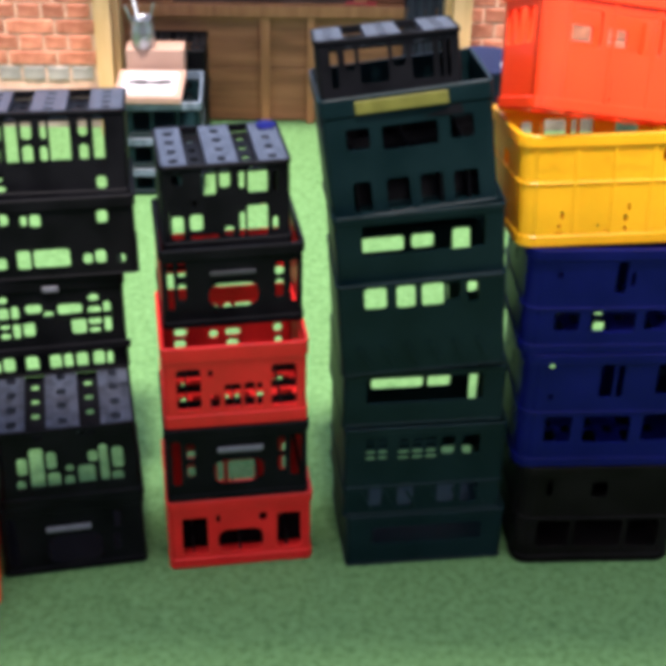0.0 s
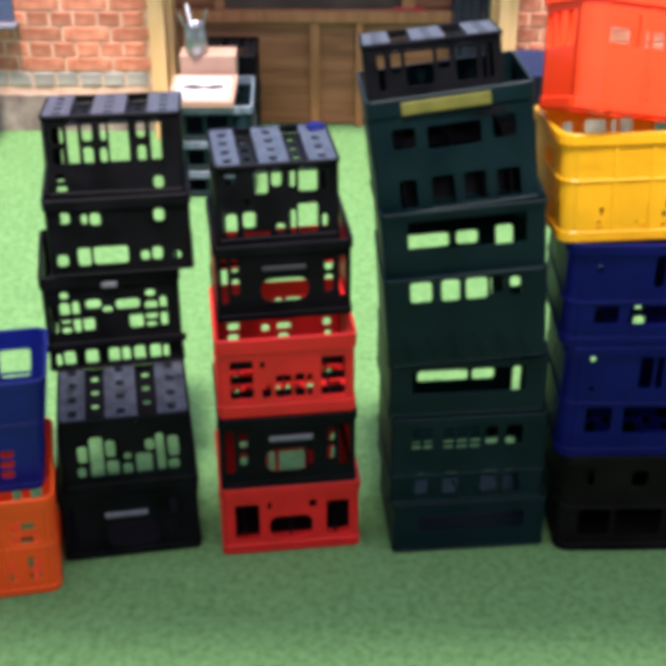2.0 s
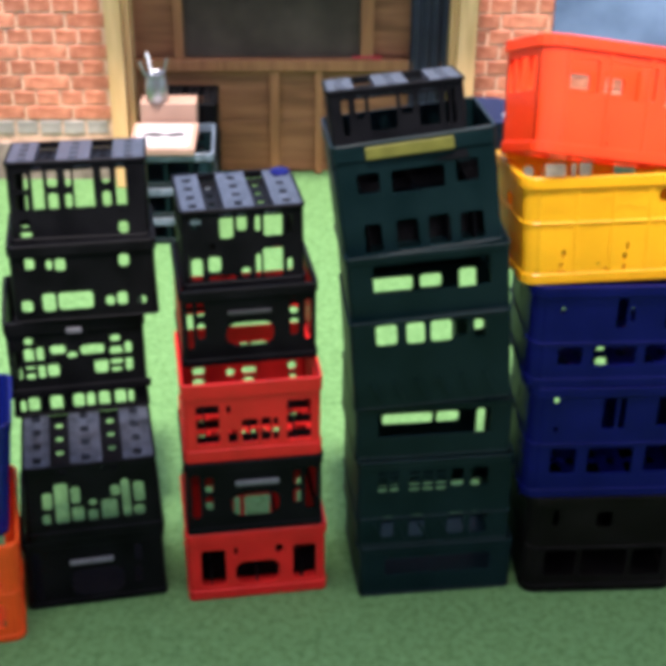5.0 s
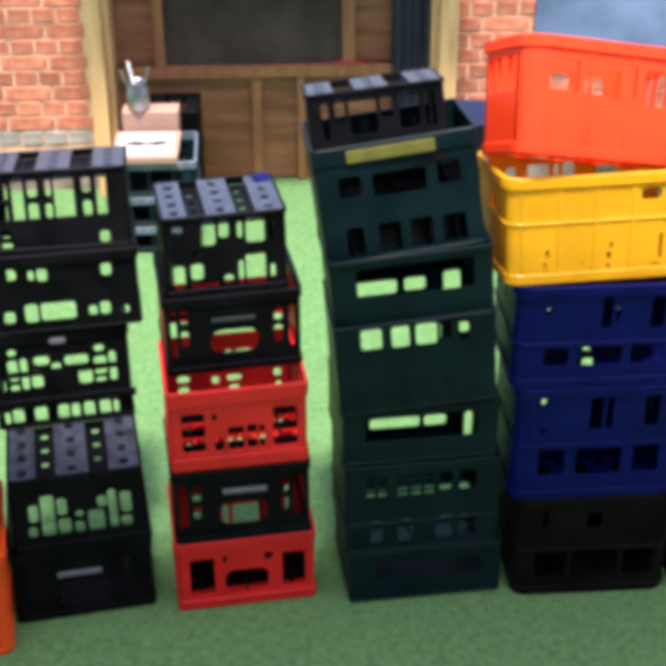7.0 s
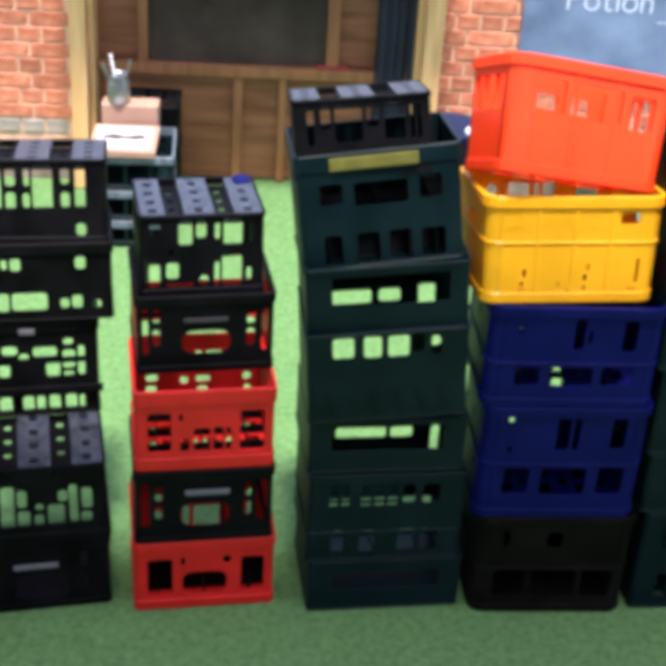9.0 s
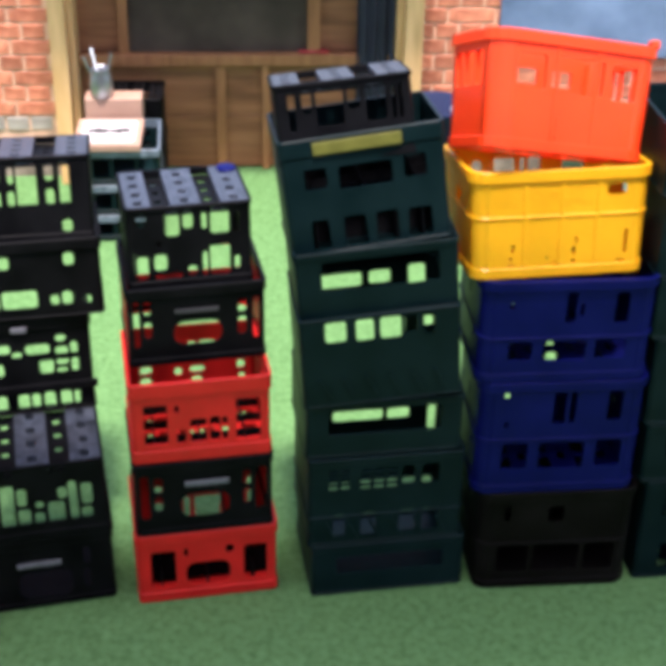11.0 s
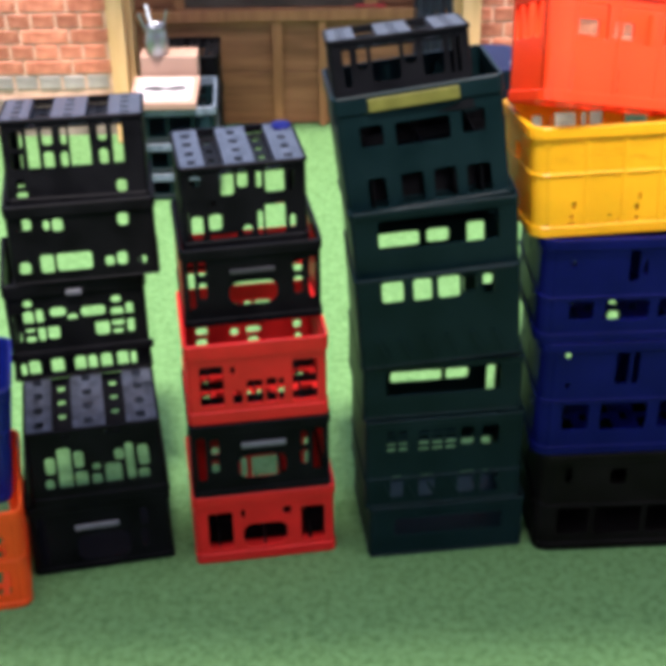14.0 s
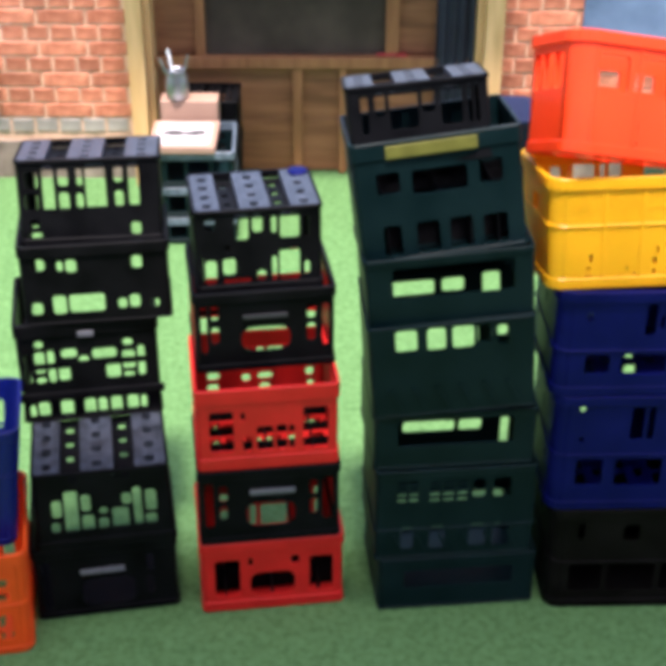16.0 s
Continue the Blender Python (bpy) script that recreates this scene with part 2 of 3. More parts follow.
# ---- openings seen from the front, in parts of a whole crate's width and height ----
OPENINGS = {
    "inverted_top": [(0.06, 0.68, 0.15, 0.87), (0.05, 0.44, 0.14, 0.63), (0.07, 0.25, 0.14, 0.34), (0.05, 0.05, 0.15, 0.19), (0.18, 0.40, 0.26, 0.96), (0.29, 0.70, 0.36, 0.90), (0.29, 0.41, 0.36, 0.63), (0.42, 0.70, 0.46, 0.90), (0.41, 0.45, 0.46, 0.62), (0.48, 0.42, 0.62, 0.96), (0.68, 0.72, 0.74, 0.92), (0.68, 0.45, 0.74, 0.63), (0.78, 0.42, 0.85, 0.96), (0.78, 0.07, 0.85, 0.27)],
    "rimmed": [(0.08, 0.69, 0.17, 0.83), (0.25, 0.67, 0.29, 0.80), (0.31, 0.65, 0.38, 0.81), (0.75, 0.66, 0.82, 0.82), (0.05, 0.13, 0.13, 0.28), (0.20, 0.12, 0.29, 0.36), (0.31, 0.13, 0.55, 0.36), (0.64, 0.15, 0.70, 0.28), (0.72, 0.15, 0.79, 0.32), (0.86, 0.14, 0.92, 0.25)],
    "lattice_ledge": [(0.13, 0.76, 0.19, 0.83), (0.04, 0.40, 0.09, 0.70), (0.12, 0.50, 0.19, 0.72), (0.12, 0.40, 0.19, 0.46), (0.21, 0.40, 0.26, 0.73), (0.31, 0.64, 0.42, 0.73), (0.28, 0.41, 0.36, 0.60), (0.43, 0.58, 0.50, 0.65), (0.53, 0.61, 0.70, 0.71), (0.62, 0.40, 0.72, 0.57), (0.74, 0.48, 0.83, 0.67), (0.74, 0.40, 0.82, 0.45), (0.85, 0.40, 0.90, 0.71), (0.75, 0.72, 0.82, 0.79), (0.11, 0.05, 0.19, 0.20), (0.27, 0.03, 0.36, 0.20), (0.44, 0.03, 0.52, 0.20), (0.54, 0.03, 0.60, 0.20), (0.63, 0.03, 0.71, 0.20), (0.75, 0.04, 0.83, 0.20), (0.85, 0.04, 0.89, 0.19), (0.05, 0.05, 0.09, 0.18)],
    "inverted_low": [(0.13, 0.42, 0.20, 0.65), (0.12, 0.22, 0.18, 0.36), (0.22, 0.21, 0.32, 0.76), (0.34, 0.47, 0.41, 0.70), (0.34, 0.22, 0.43, 0.43), (0.47, 0.42, 0.53, 0.51), (0.46, 0.20, 0.53, 0.37), (0.56, 0.21, 0.68, 0.49), (0.64, 0.52, 0.71, 0.67), (0.72, 0.22, 0.78, 0.74), (0.81, 0.41, 0.89, 0.69), (0.80, 0.23, 0.88, 0.37), (0.26, 0.88, 0.33, 0.94), (0.58, 0.89, 0.63, 0.94), (0.65, 0.89, 0.71, 0.94)],
    "inverted_mid": [(0.08, 0.77, 0.16, 0.92), (0.31, 0.64, 0.42, 0.95), (0.45, 0.72, 0.53, 0.95), (0.60, 0.70, 0.64, 0.92), (0.67, 0.63, 0.82, 0.96), (0.03, 0.08, 0.05, 0.49), (0.07, 0.14, 0.16, 0.42), (0.21, 0.24, 0.31, 0.43), (0.21, 0.06, 0.43, 0.19), (0.48, 0.15, 0.55, 0.27), (0.60, 0.06, 0.64, 0.43), (0.66, 0.06, 0.82, 0.51), (0.86, 0.19, 0.90, 0.35), (0.86, 0.64, 0.90, 0.88), (0.23, 0.51, 0.27, 0.60)],
    "handle_upper": [(0.035, 0.24, 0.085, 0.84), (0.115, 0.66, 0.17, 0.83), (0.115, 0.36, 0.17, 0.57), (0.33, 0.24, 0.68, 0.54), (0.80, 0.61, 0.86, 0.80), (0.80, 0.32, 0.86, 0.55), (0.91, 0.25, 0.96, 0.79)],
    "handle_lower": [(0.035, 0.23, 0.10, 0.84), (0.14, 0.59, 0.20, 0.80), (0.14, 0.34, 0.195, 0.53), (0.33, 0.22, 0.68, 0.54), (0.79, 0.60, 0.84, 0.81), (0.79, 0.34, 0.84, 0.55), (0.88, 0.26, 0.955, 0.83)],
    "red_barred": [(0.09, 0.22, 0.26, 0.73), (0.75, 0.20, 0.93, 0.73), (0.42, 0.21, 0.54, 0.52), (0.56, 0.21, 0.635, 0.53), (0.65, 0.21, 0.69, 0.52), (0.32, 0.21, 0.39, 0.40), (0.31, 0.60, 0.345, 0.71)],
    "red_arched": [(0.09, 0.20, 0.27, 0.74), (0.76, 0.20, 0.93, 0.72), (0.34, 0.19, 0.66, 0.53), (0.63, 0.62, 0.69, 0.75), (0.33, 0.62, 0.36, 0.76)],
    "red_half": [(0.06, 0.52, 0.46, 0.84), (0.49, 0.52, 0.94, 0.84)],
    "red_barred_back": [(0.14, 0.62, 0.21, 0.80), (0.37, 0.66, 0.44, 0.79), (0.48, 0.64, 0.54, 0.80), (0.56, 0.62, 0.69, 0.80), (0.72, 0.68, 0.79, 0.78), (0.89, 0.62, 0.95, 0.79), (0.11, 0.40, 0.20, 0.50), (0.37, 0.36, 0.43, 0.46), (0.49, 0.38, 0.60, 0.47), (0.85, 0.39, 0.91, 0.50), (0.11, 0.24, 0.19, 0.35), (0.50, 0.22, 0.58, 0.33), (0.86, 0.22, 0.91, 0.33)],
    "black_red_back": [(0.14, 0.64, 0.21, 0.78), (0.14, 0.37, 0.21, 0.57), (0.27, 0.58, 0.32, 0.73), (0.37, 0.38, 0.44, 0.53), (0.48, 0.30, 0.58, 0.70), (0.64, 0.57, 0.69, 0.72), (0.71, 0.40, 0.77, 0.68), (0.84, 0.60, 0.91, 0.80), (0.88, 0.37, 0.94, 0.50)],
    "red_arched_back": [(0.17, 0.68, 0.23, 0.80), (0.17, 0.38, 0.23, 0.55), (0.39, 0.28, 0.44, 0.60), (0.47, 0.27, 0.67, 0.60), (0.88, 0.66, 0.93, 0.82), (0.88, 0.40, 0.93, 0.62)],
    "handle_ground": [(0.32, 0.13, 0.70, 0.52), (0.79, 0.55, 0.84, 0.80), (0.78, 0.22, 0.83, 0.48), (0.05, 0.13, 0.11, 0.83)],
    "green_foot": [(0.16, 0.42, 0.86, 0.76)],
    "green_grille": [(0.13 + 0.075 * a, 0.65 + 0.065 * k, 0.19 + 0.075 * a, 0.69 + 0.065 * k) for a in range(2) for k in range(4)] + [(0.33 + 0.085 * a, 0.64 + 0.065 * k, 0.40 + 0.085 * a, 0.68 + 0.065 * k) for a in range(3) for k in range(4)] + [(0.60, 0.67, 0.68, 0.88), (0.73, 0.66, 0.84, 0.88), (0.16, 0.11, 0.24, 0.36), (0.34, 0.10, 0.44, 0.36), (0.59, 0.11, 0.70, 0.36), (0.74, 0.10, 0.85, 0.36)],
    "green_grille_back": [(0.26, 0.72, 0.60, 0.84), (0.63, 0.72, 0.78, 0.84), (0.91, 0.48, 0.965, 0.85)],
    "green_wide": [(0.14, 0.42, 0.86, 0.87)],
    "green_wide_back": [(0.18, 0.74, 0.74, 0.88)],
    "green_square": [(0.16, 0.73, 0.29, 0.955), (0.35, 0.72, 0.46, 0.955), (0.50, 0.72, 0.63, 0.955), (0.65, 0.76, 0.73, 0.955), (0.77, 0.72, 0.84, 0.955)],
    "green_square_back": [(0.17, 0.02, 0.76, 0.36), (0.16, 0.74, 0.48, 0.90), (0.53, 0.75, 0.67, 0.90), (0.79, 0.66, 0.90, 0.93), (0.88, 0.18, 0.95, 0.30)],
    "green_askew": [(0.16, 0.43, 0.88, 0.86)],
    "green_labelled": [(0.13, 0.57, 0.27, 0.75), (0.34, 0.54, 0.67, 0.74), (0.74, 0.56, 0.88, 0.76), (0.14, 0.05, 0.25, 0.31), (0.34, 0.05, 0.48, 0.31), (0.54, 0.05, 0.68, 0.31), (0.74, 0.05, 0.89, 0.30)],
    "inverted_crown": [(0.10, 0.42, 0.15, 0.90), (0.20, 0.62, 0.27, 0.90), (0.30, 0.45, 0.50, 0.90), (0.53, 0.62, 0.62, 0.90), (0.66, 0.45, 0.81, 0.90), (0.85, 0.45, 0.88, 0.90), (0.90, 0.45, 0.93, 0.90)],
    "orange_front": [(0.09, 0.53, 0.31, 0.82), (0.345, 0.52, 0.66, 0.82), (0.71, 0.50, 0.89, 0.80), (0.37, 0.18, 0.395, 0.32), (0.372, 0.09, 0.40, 0.15)],
    "orange_far": [(0.22, 0.64, 0.32, 0.82), (0.40, 0.66, 0.57, 0.81), (0.65, 0.65, 0.79, 0.81), (0.86, 0.64, 0.93, 0.82)],
    "yellow_front": [(0.75, 0.74, 0.86, 0.85), (0.19, 0.08, 0.235, 0.13), (0.20, 0.16, 0.225, 0.20), (0.215, 0.24, 0.235, 0.32), (0.42, 0.08, 0.44, 0.12), (0.42, 0.16, 0.435, 0.20), (0.46, 0.08, 0.48, 0.14), (0.485, 0.22, 0.50, 0.36), (0.57, 0.10, 0.59, 0.16), (0.57, 0.20, 0.59, 0.27), (0.585, 0.30, 0.60, 0.37), (0.83, 0.09, 0.89, 0.13), (0.87, 0.18, 0.89, 0.42)],
    "blue_upper": [(0.16, 0.73, 0.19, 0.79), (0.56, 0.64, 0.585, 0.78), (0.17, 0.22, 0.31, 0.40), (0.37, 0.20, 0.62, 0.40), (0.67, 0.22, 0.85, 0.41), (0.48, 0.58, 0.54, 0.88), (0.76, 0.57, 0.84, 0.87)],
    "blue_upper_far": [(0.32, 0.16, 0.37, 0.24), (0.77, 0.15, 0.80, 0.23)],
    "blue_lower": [(0.14, 0.86, 0.17, 0.91), (0.15, 0.60, 0.18, 0.65), (0.15, 0.22, 0.31, 0.45), (0.38, 0.21, 0.66, 0.45), (0.73, 0.22, 0.89, 0.46), (0.44, 0.62, 0.52, 0.90), (0.54, 0.62, 0.58, 0.90), (0.77, 0.64, 0.86, 0.90)],
    "blue_lower_far": [(0.33, 0.74, 0.39, 0.82), (0.56, 0.74, 0.63, 0.83), (0.56, 0.61, 0.63, 0.69), (0.31, 0.26, 0.36, 0.34)],
    "brown_ground": [(0.13, 0.17, 0.34, 0.44), (0.365, 0.16, 0.67, 0.44), (0.70, 0.16, 0.90, 0.44), (0.16, 0.70, 0.20, 0.86), (0.44, 0.68, 0.54, 0.84)],
}

ARCHED = ("arch", "handle_upper", "handle_lower", "handle_ground", "red_arched")


def crate(label, mat, w, d, h, front, back="open_back", side="side", r=0.012, taper=1.0, flip=False, wall=0.004, rim=0.03, foot=0.022, base="slots", ribs=0, band=0.0, tag=None, tag_mat=None, back_mat=None, ledge=0.0, divider=0.0, side_mat=None, slants=0, emboss=0, lip=0.005, group="", rim_mat=None, base_mat=None):
    """A bottle crate: four cut-out walls with corner posts, a rim, a foot band and a slotted base."""
    root = new("plastic_crate")
    tagged(root, label, "crate", group or "stacked crates")
    r = max(r, 0.006)

    def panel(name, face, span, place):
        bm = bmesh.new()
        lo, hi = foot, h - rim
        if face in OPENINGS:
            turn = name == "back_wall"
            cuts = []
            for a, b, c, e in OPENINGS[face]:
                a, c = ((1 - c, 1 - a) if turn else (a, c))
                b, e = ((1 - e, 1 - b) if flip else (b, e))
                cuts.append((max((a - 0.5) * w, -span / 2 + 0.004), max(b * h, lo + 0.003), min((c - 0.5) * w, span / 2 - 0.004), min(e * h, hi - 0.003)))
        else:
            cuts = [(a, 1 - e, c, 1 - b) if flip else (a, b, c, e) for a, b, c, e in FACES[face]]
            cuts = [((a - 0.5) * span, lo + b * (hi - lo), (c - 0.5) * span, lo + e * (hi - lo)) for a, b, c, e in cuts]
        holes = [round_rect(*q, 0.028 if q[2] - q[0] > 0.08 and face in ARCHED else 0.009) for q in cuts]
        sheet(bm, [(-span / 2, lo), (span / 2, lo), (span / 2, hi), (-span / 2, hi)], holes, wall, place)
        bits.append(link(name, bm, back_mat if back_mat and name == "back_wall" else side_mat if side_mat and name == "side_wall" else mat, root))

    bits = []
    ww, dd = w - 2 * r, d - 2 * r
    panel("front_wall", front, ww, lambda u, v, t: (u, -d / 2 + t, v))
    panel("back_wall", back, ww, lambda u, v, t: (-u, d / 2 - t, v))
    panel("side_wall", side, dd, lambda u, v, t: (-w / 2 + t, -u, v))
    panel("side_wall", side, dd, lambda u, v, t: (w / 2 - t, u, v))
    for sx, sy in ((-1, -1), (1, -1), (1, 1), (-1, 1)):
        bm = bmesh.new()
        a0 = math.degrees(math.atan2(sy, sx)) - 45
        rows = []
        for z in (foot, h - rim):
            for rad in (r, r - wall):
                rows.append([bm.verts.new((sx * ww / 2 + rad * math.cos(radians(a0 + 18 * k)), sy * dd / 2 + rad * math.sin(radians(a0 + 18 * k)), z)) for k in range(6)])
        for k in range(5):
            bm.faces.new((rows[0][k], rows[0][k + 1], rows[2][k + 1], rows[2][k]))
            bm.faces.new((rows[1][k + 1], rows[1][k], rows[3][k], rows[3][k + 1]))
        for k in (0, 5):
            bm.faces.new((rows[0][k], rows[2][k], rows[3][k], rows[1][k]))
        bits.append(link("corner_post", bm, mat, root, smooth=True))
    if rim:
        bm = bmesh.new()
        ring(bm, w, d, r, lip, 0.005, h - rim, h)
        bits.append(link("rim", bm, rim_mat or mat, root, "pale rim, sunlight put into its colour" if rim_mat else ""))
    if foot:
        bm = bmesh.new()
        ring(bm, w, d, r, min(lip, 0.004), 0.005, 0.0, foot)
        bits.append(link("foot_band", bm, mat, root))
    if band:
        bm = bmesh.new()
        ring(bm, w, d, r, 0.004, 0.0, band * h - 0.004, band * h + 0.004)
        bits.append(link("band", bm, mat, root))
    if ledge:
        bm = bmesh.new()
        box(bm, -w / 2 - 0.010, -d / 2 - 0.012, ledge, w / 2 + 0.010, -d / 2 - 0.0005, ledge + 0.024, bevel=0.002)
        bits.append(link("stacking_ledge", bm, mat, root))
    for k in range(ribs):
        for s in (-1, 1):
            x = (-0.5 + (k + 0.5) / ribs) * ww if ribs > 3 else (-0.5 + (k + 1) / (ribs + 1)) * ww
            y0, y1 = sorted((s * (d / 2 - 0.001), s * (d / 2 + 0.0035)))
            bits.append(link("rib", a_box(x - 0.006, y0, foot, x + 0.006, y1, h - rim, bevel=0.002), mat, bits[0 if s < 0 else 1]))
    # base plate
    bm = bmesh.new()
    holes = []
    if base == "slots":
        for k in range(7):
            x0 = -w / 2 + w * (0.06 + 0.128 * k)
            if k % 2:
                for j in range(4):
                    y0 = -d / 2 + d * (0.06 + 0.23 * j)
                    holes.append(round_rect(x0, y0, x0 + 0.10 * w, y0 + 0.17 * d, 0.006))
            else:
                for j in range(3):
                    y0 = -d / 2 + d * (0.14 + 0.28 * j)
                    holes.append(round_rect(x0 + 0.025 * w, y0, x0 + 0.08 * w, y0 + 0.11 * d, 0.006))
    elif base == "grid":
        for k in range(6):
            for j in range(4):
                x0, y0 = -w / 2 + w * (0.05 + 0.155 * k), -d / 2 + d * (0.06 + 0.23 * j)
                holes.append(round_rect(x0, y0, x0 + 0.11 * w, y0 + 0.17 * d, 0.006))
    elif base == "open":
        holes.append(round_rect(-w / 2 + 0.014, -d / 2 + 0.014, w / 2 - 0.014, d / 2 - 0.014, 0.01))
    elif base == "bars":
        for k in range(3):
            holes.append(round_rect(-w / 2 + w * (0.03 + 0.32 * k), -d / 2 + 0.01, -w / 2 + w * (0.33 + 0.32 * k), d / 2 - 0.01, 0.006))
    elif base == "strips":
        # raised slats with holes, over a recessed plate with square cut-outs
        for k, (a, e) in enumerate(((0.012, 0.205), (0.36, 0.60), (0.76, 0.988))):
            u0, u1 = -w / 2 + w * a, -w / 2 + w * e
            um = (u0 + u1) / 2
            sb = bmesh.new()
            sl = [round_rect(um - 0.035 * w, -d / 2 + d * (0.07 + 0.235 * j), um + 0.035 * w, -d / 2 + d * (0.17 + 0.235 * j), 0.006) for j in range(4)]
            sheet(sb, round_rect(u0, -d / 2 + 0.003, u1, d / 2 - 0.003, 0.004), sl, 0.022, lambda u, v, t: (u, v, 0.0005 + t))
            bits.append(link("base_slat", sb, SKYLITBLACK, root, "worn black slat, sky sheen in its colour"))
            holes += [round_rect(um - 0.03 * w, -d / 2 + d * (0.08 + 0.235 * j), um + 0.03 * w, -d / 2 + d * (0.16 + 0.235 * j), 0.006) for j in range(4)]
        for a in (0.24, 0.64):
            for j in range(4):
                y0 = -d / 2 + d * (0.06 + 0.235 * j)
                holes.append(round_rect(-w / 2 + w * (a + 0.015), y0, -w / 2 + w * (a + 0.07), y0 + 0.085 * d, 0.005))
    o = round_rect(-w / 2 + 0.004, -d / 2 + 0.004, w / 2 - 0.004, d / 2 - 0.004, r)
    sheet(bm, o, holes, 0.006, lambda u, v, t: (u, v, (0.0235 if base == "strips" else 0.002) + t))
    bits.append(link("base", bm, base_mat or mat, root))
    for k in range(slants):
        m = pose((-0.36 + 0.72 * k / (slants - 1)) * w, -d / 2 - 0.003, 0.055, 0, -24, 0)
        bits.append(link("slanted_rib", a_box(-0.004, -0.002, -0.035, 0.004, 0.002, 0.035, m=m), mat, bits[0]))
    rg = random.Random(8)
    for k in range(emboss):
        # raised ornament between the ribs of the upper band
        u = (-0.40 + 0.56 * k / (emboss - 1)) * w + rg.uniform(-0.008, 0.008)
        m = pose(u, -d / 2 - 0.001, h * rg.uniform(0.70, 0.86), 0, rg.uniform(-40, 40), 0)
        bits.append(link("embossed_mark", a_box(-0.012, -0.0002, -0.005, 0.012, 0.0004, 0.005, bevel=0.0001, m=m), mat, bits[0]))
    # black grid, also added to darken crate insides that lie in shade
    if divider:
        bm = bmesh.new()
        for k in range(1, 6):
            x = -w / 2 + w * k / 6
            box(bm, x - 0.0015, -d / 2 + 0.006, 0.009, x + 0.0015, d / 2 - 0.006, divider * (0.85 + 0.15 * (k % 2)))
        for k in range(1, 4):
            y = -d / 2 + d * k / 4
            box(bm, -w / 2 + 0.006, y - 0.0015, 0.009, w / 2 - 0.006, y + 0.0015, divider)
        bits.append(tagged(link("bottle_divider", bm, BLACK, root, "black bottle divider grid, darkens the crate inside"), kind="stuff"))
    if tag:
        a, b, c, e = tag
        bm = bmesh.new()
        box(bm, (a - 0.5) * w, -d / 2 - 0.0095, b * h, (c - 0.5) * w, -d / 2 - 0.002, e * h, bevel=0.0015)
        bits.append(link("label_plate", bm, tag_mat or LABELGREY, bits[0], "plain unreadable label strip"))
    for ob in bits:
        for v in ob.data.vertices:
            if taper != 1.0:
                s = taper + (1 - taper) * v.co.z / h
                v.co.x *= s
                v.co.y *= s
            if flip:
                v.co.z, v.co.y = h - v.co.z, v.co.y
        if flip:
            ob.data.flip_normals()
    return root


def stand(ob, left, y, w, d, z, yaw=0.0, roll=0.0, pitch=0.0):
    """Sets a crate down by the front left corner of its foot."""
    m = pose(left, y, z, 0, 0, yaw) @ pose(0, 0, 0, pitch, roll, 0)
    ob.matrix_basis = m @ Matrix.Translation((w / 2, d / 2, 0))
    return ob

# ---- the setting ----
bm = bmesh.new()
bmesh.ops.create_grid(bm, x_segments=60, y_segments=60, size=30)
for v in bm.verts:
    v.co.z = 0.004 * noise.noise((v.co.x * 0.9, v.co.y * 0.9, 0)) - 0.004
tagged(link("ground", bm, GRASS), "green artificial turf of a play yard", "turf", kind="structure")

WALLS = [("wall_left", -9.0, 0.43), ("wall_right", 2.13, 11.0)]
wall_obs = {}
for nm, x0, x1 in WALLS:
    wall_obs[nm] = tagged(link(nm, a_box(x0, 0.006, -0.05, x1, 0.24, 1.75), MORTAR), "red brick wall with pale mortar joints", "wall", kind="structure")
tagged(link("wall_behind_shelter", a_box(0.43, 0.16, -0.05, 2.13, 0.24, 1.40), PANELWOOD), "wooden back wall of the shelter", "wall", kind="structure")
# unseen wall added behind the camera; closes the yard and blocks low sky
tagged(link("wall_added", a_box(-9, -7.5, -0.05, 11, -7.2, 3.2), PAINT), "plain painted wall added behind the camera, unseen", "wall", kind="structure")
# unseen roof on tall posts added over the near yard, shades turf before stacks
shade = tagged(new("added_shade_roof"), "unseen boarded roof on tall posts, added for shade", "pergola", kind="structure")
link("shade_roof_board", a_box(-8.5, -4.72, 4.2, 10.5, -3.86, 4.26, bevel=0.005), PAINT, shade)
for x in (-8.4, 10.3):
    for y in (-4.65, -4.10):
        link("post", a_box(x, y, 0, x + 0.1, y + 0.1, 4.2, bevel=0.005), PAINT, shade)

# plinth, a little proud of the bricks
for nm, x0, x1 in (("plinth_left", -9.0, 0.42), ("plinth_right", 2.14, 11.0)):
    tagged(link(nm, a_box(x0, -0.012, -0.03, x1, 0.006, 0.185, bevel=0.004), PLINTH), "stained rendered plinth of the brick wall", "plinth", kind="structure")

# wooden shelter: posts, back boards, rail
shelter = tagged(new("wooden_shelter"), "pine-framed play shelter with a dark window", "shelter")
for x0, x1, y0 in ((0.425, 0.50, -0.12), (2.04, 2.125, -0.12)):
    link("post", a_box(x0, y0, 0, x1, 0.06, 1.35, bevel=0.004), POSTPINE, shelter, "pale pine post")
for x0, x1 in ((0.50, 0.53), (2.01, 2.04)):
    link("side_board", a_box(x0, -0.05, 0, x1, 0.10, 1.35, bevel=0.003), POSTPINE, shelter)
for k in range(2):
    link("back_board", a_box(0.53, 0.075, 0.004 + k * 0.268, 2.01, 0.095, 0.270 + k * 0.268, bevel=0.003), PANELWOOD, shelter)
link("rail", a_box(0.53, 0.03, 0.533, 2.01, 0.075, 0.588, bevel=0.004), PINE, shelter)
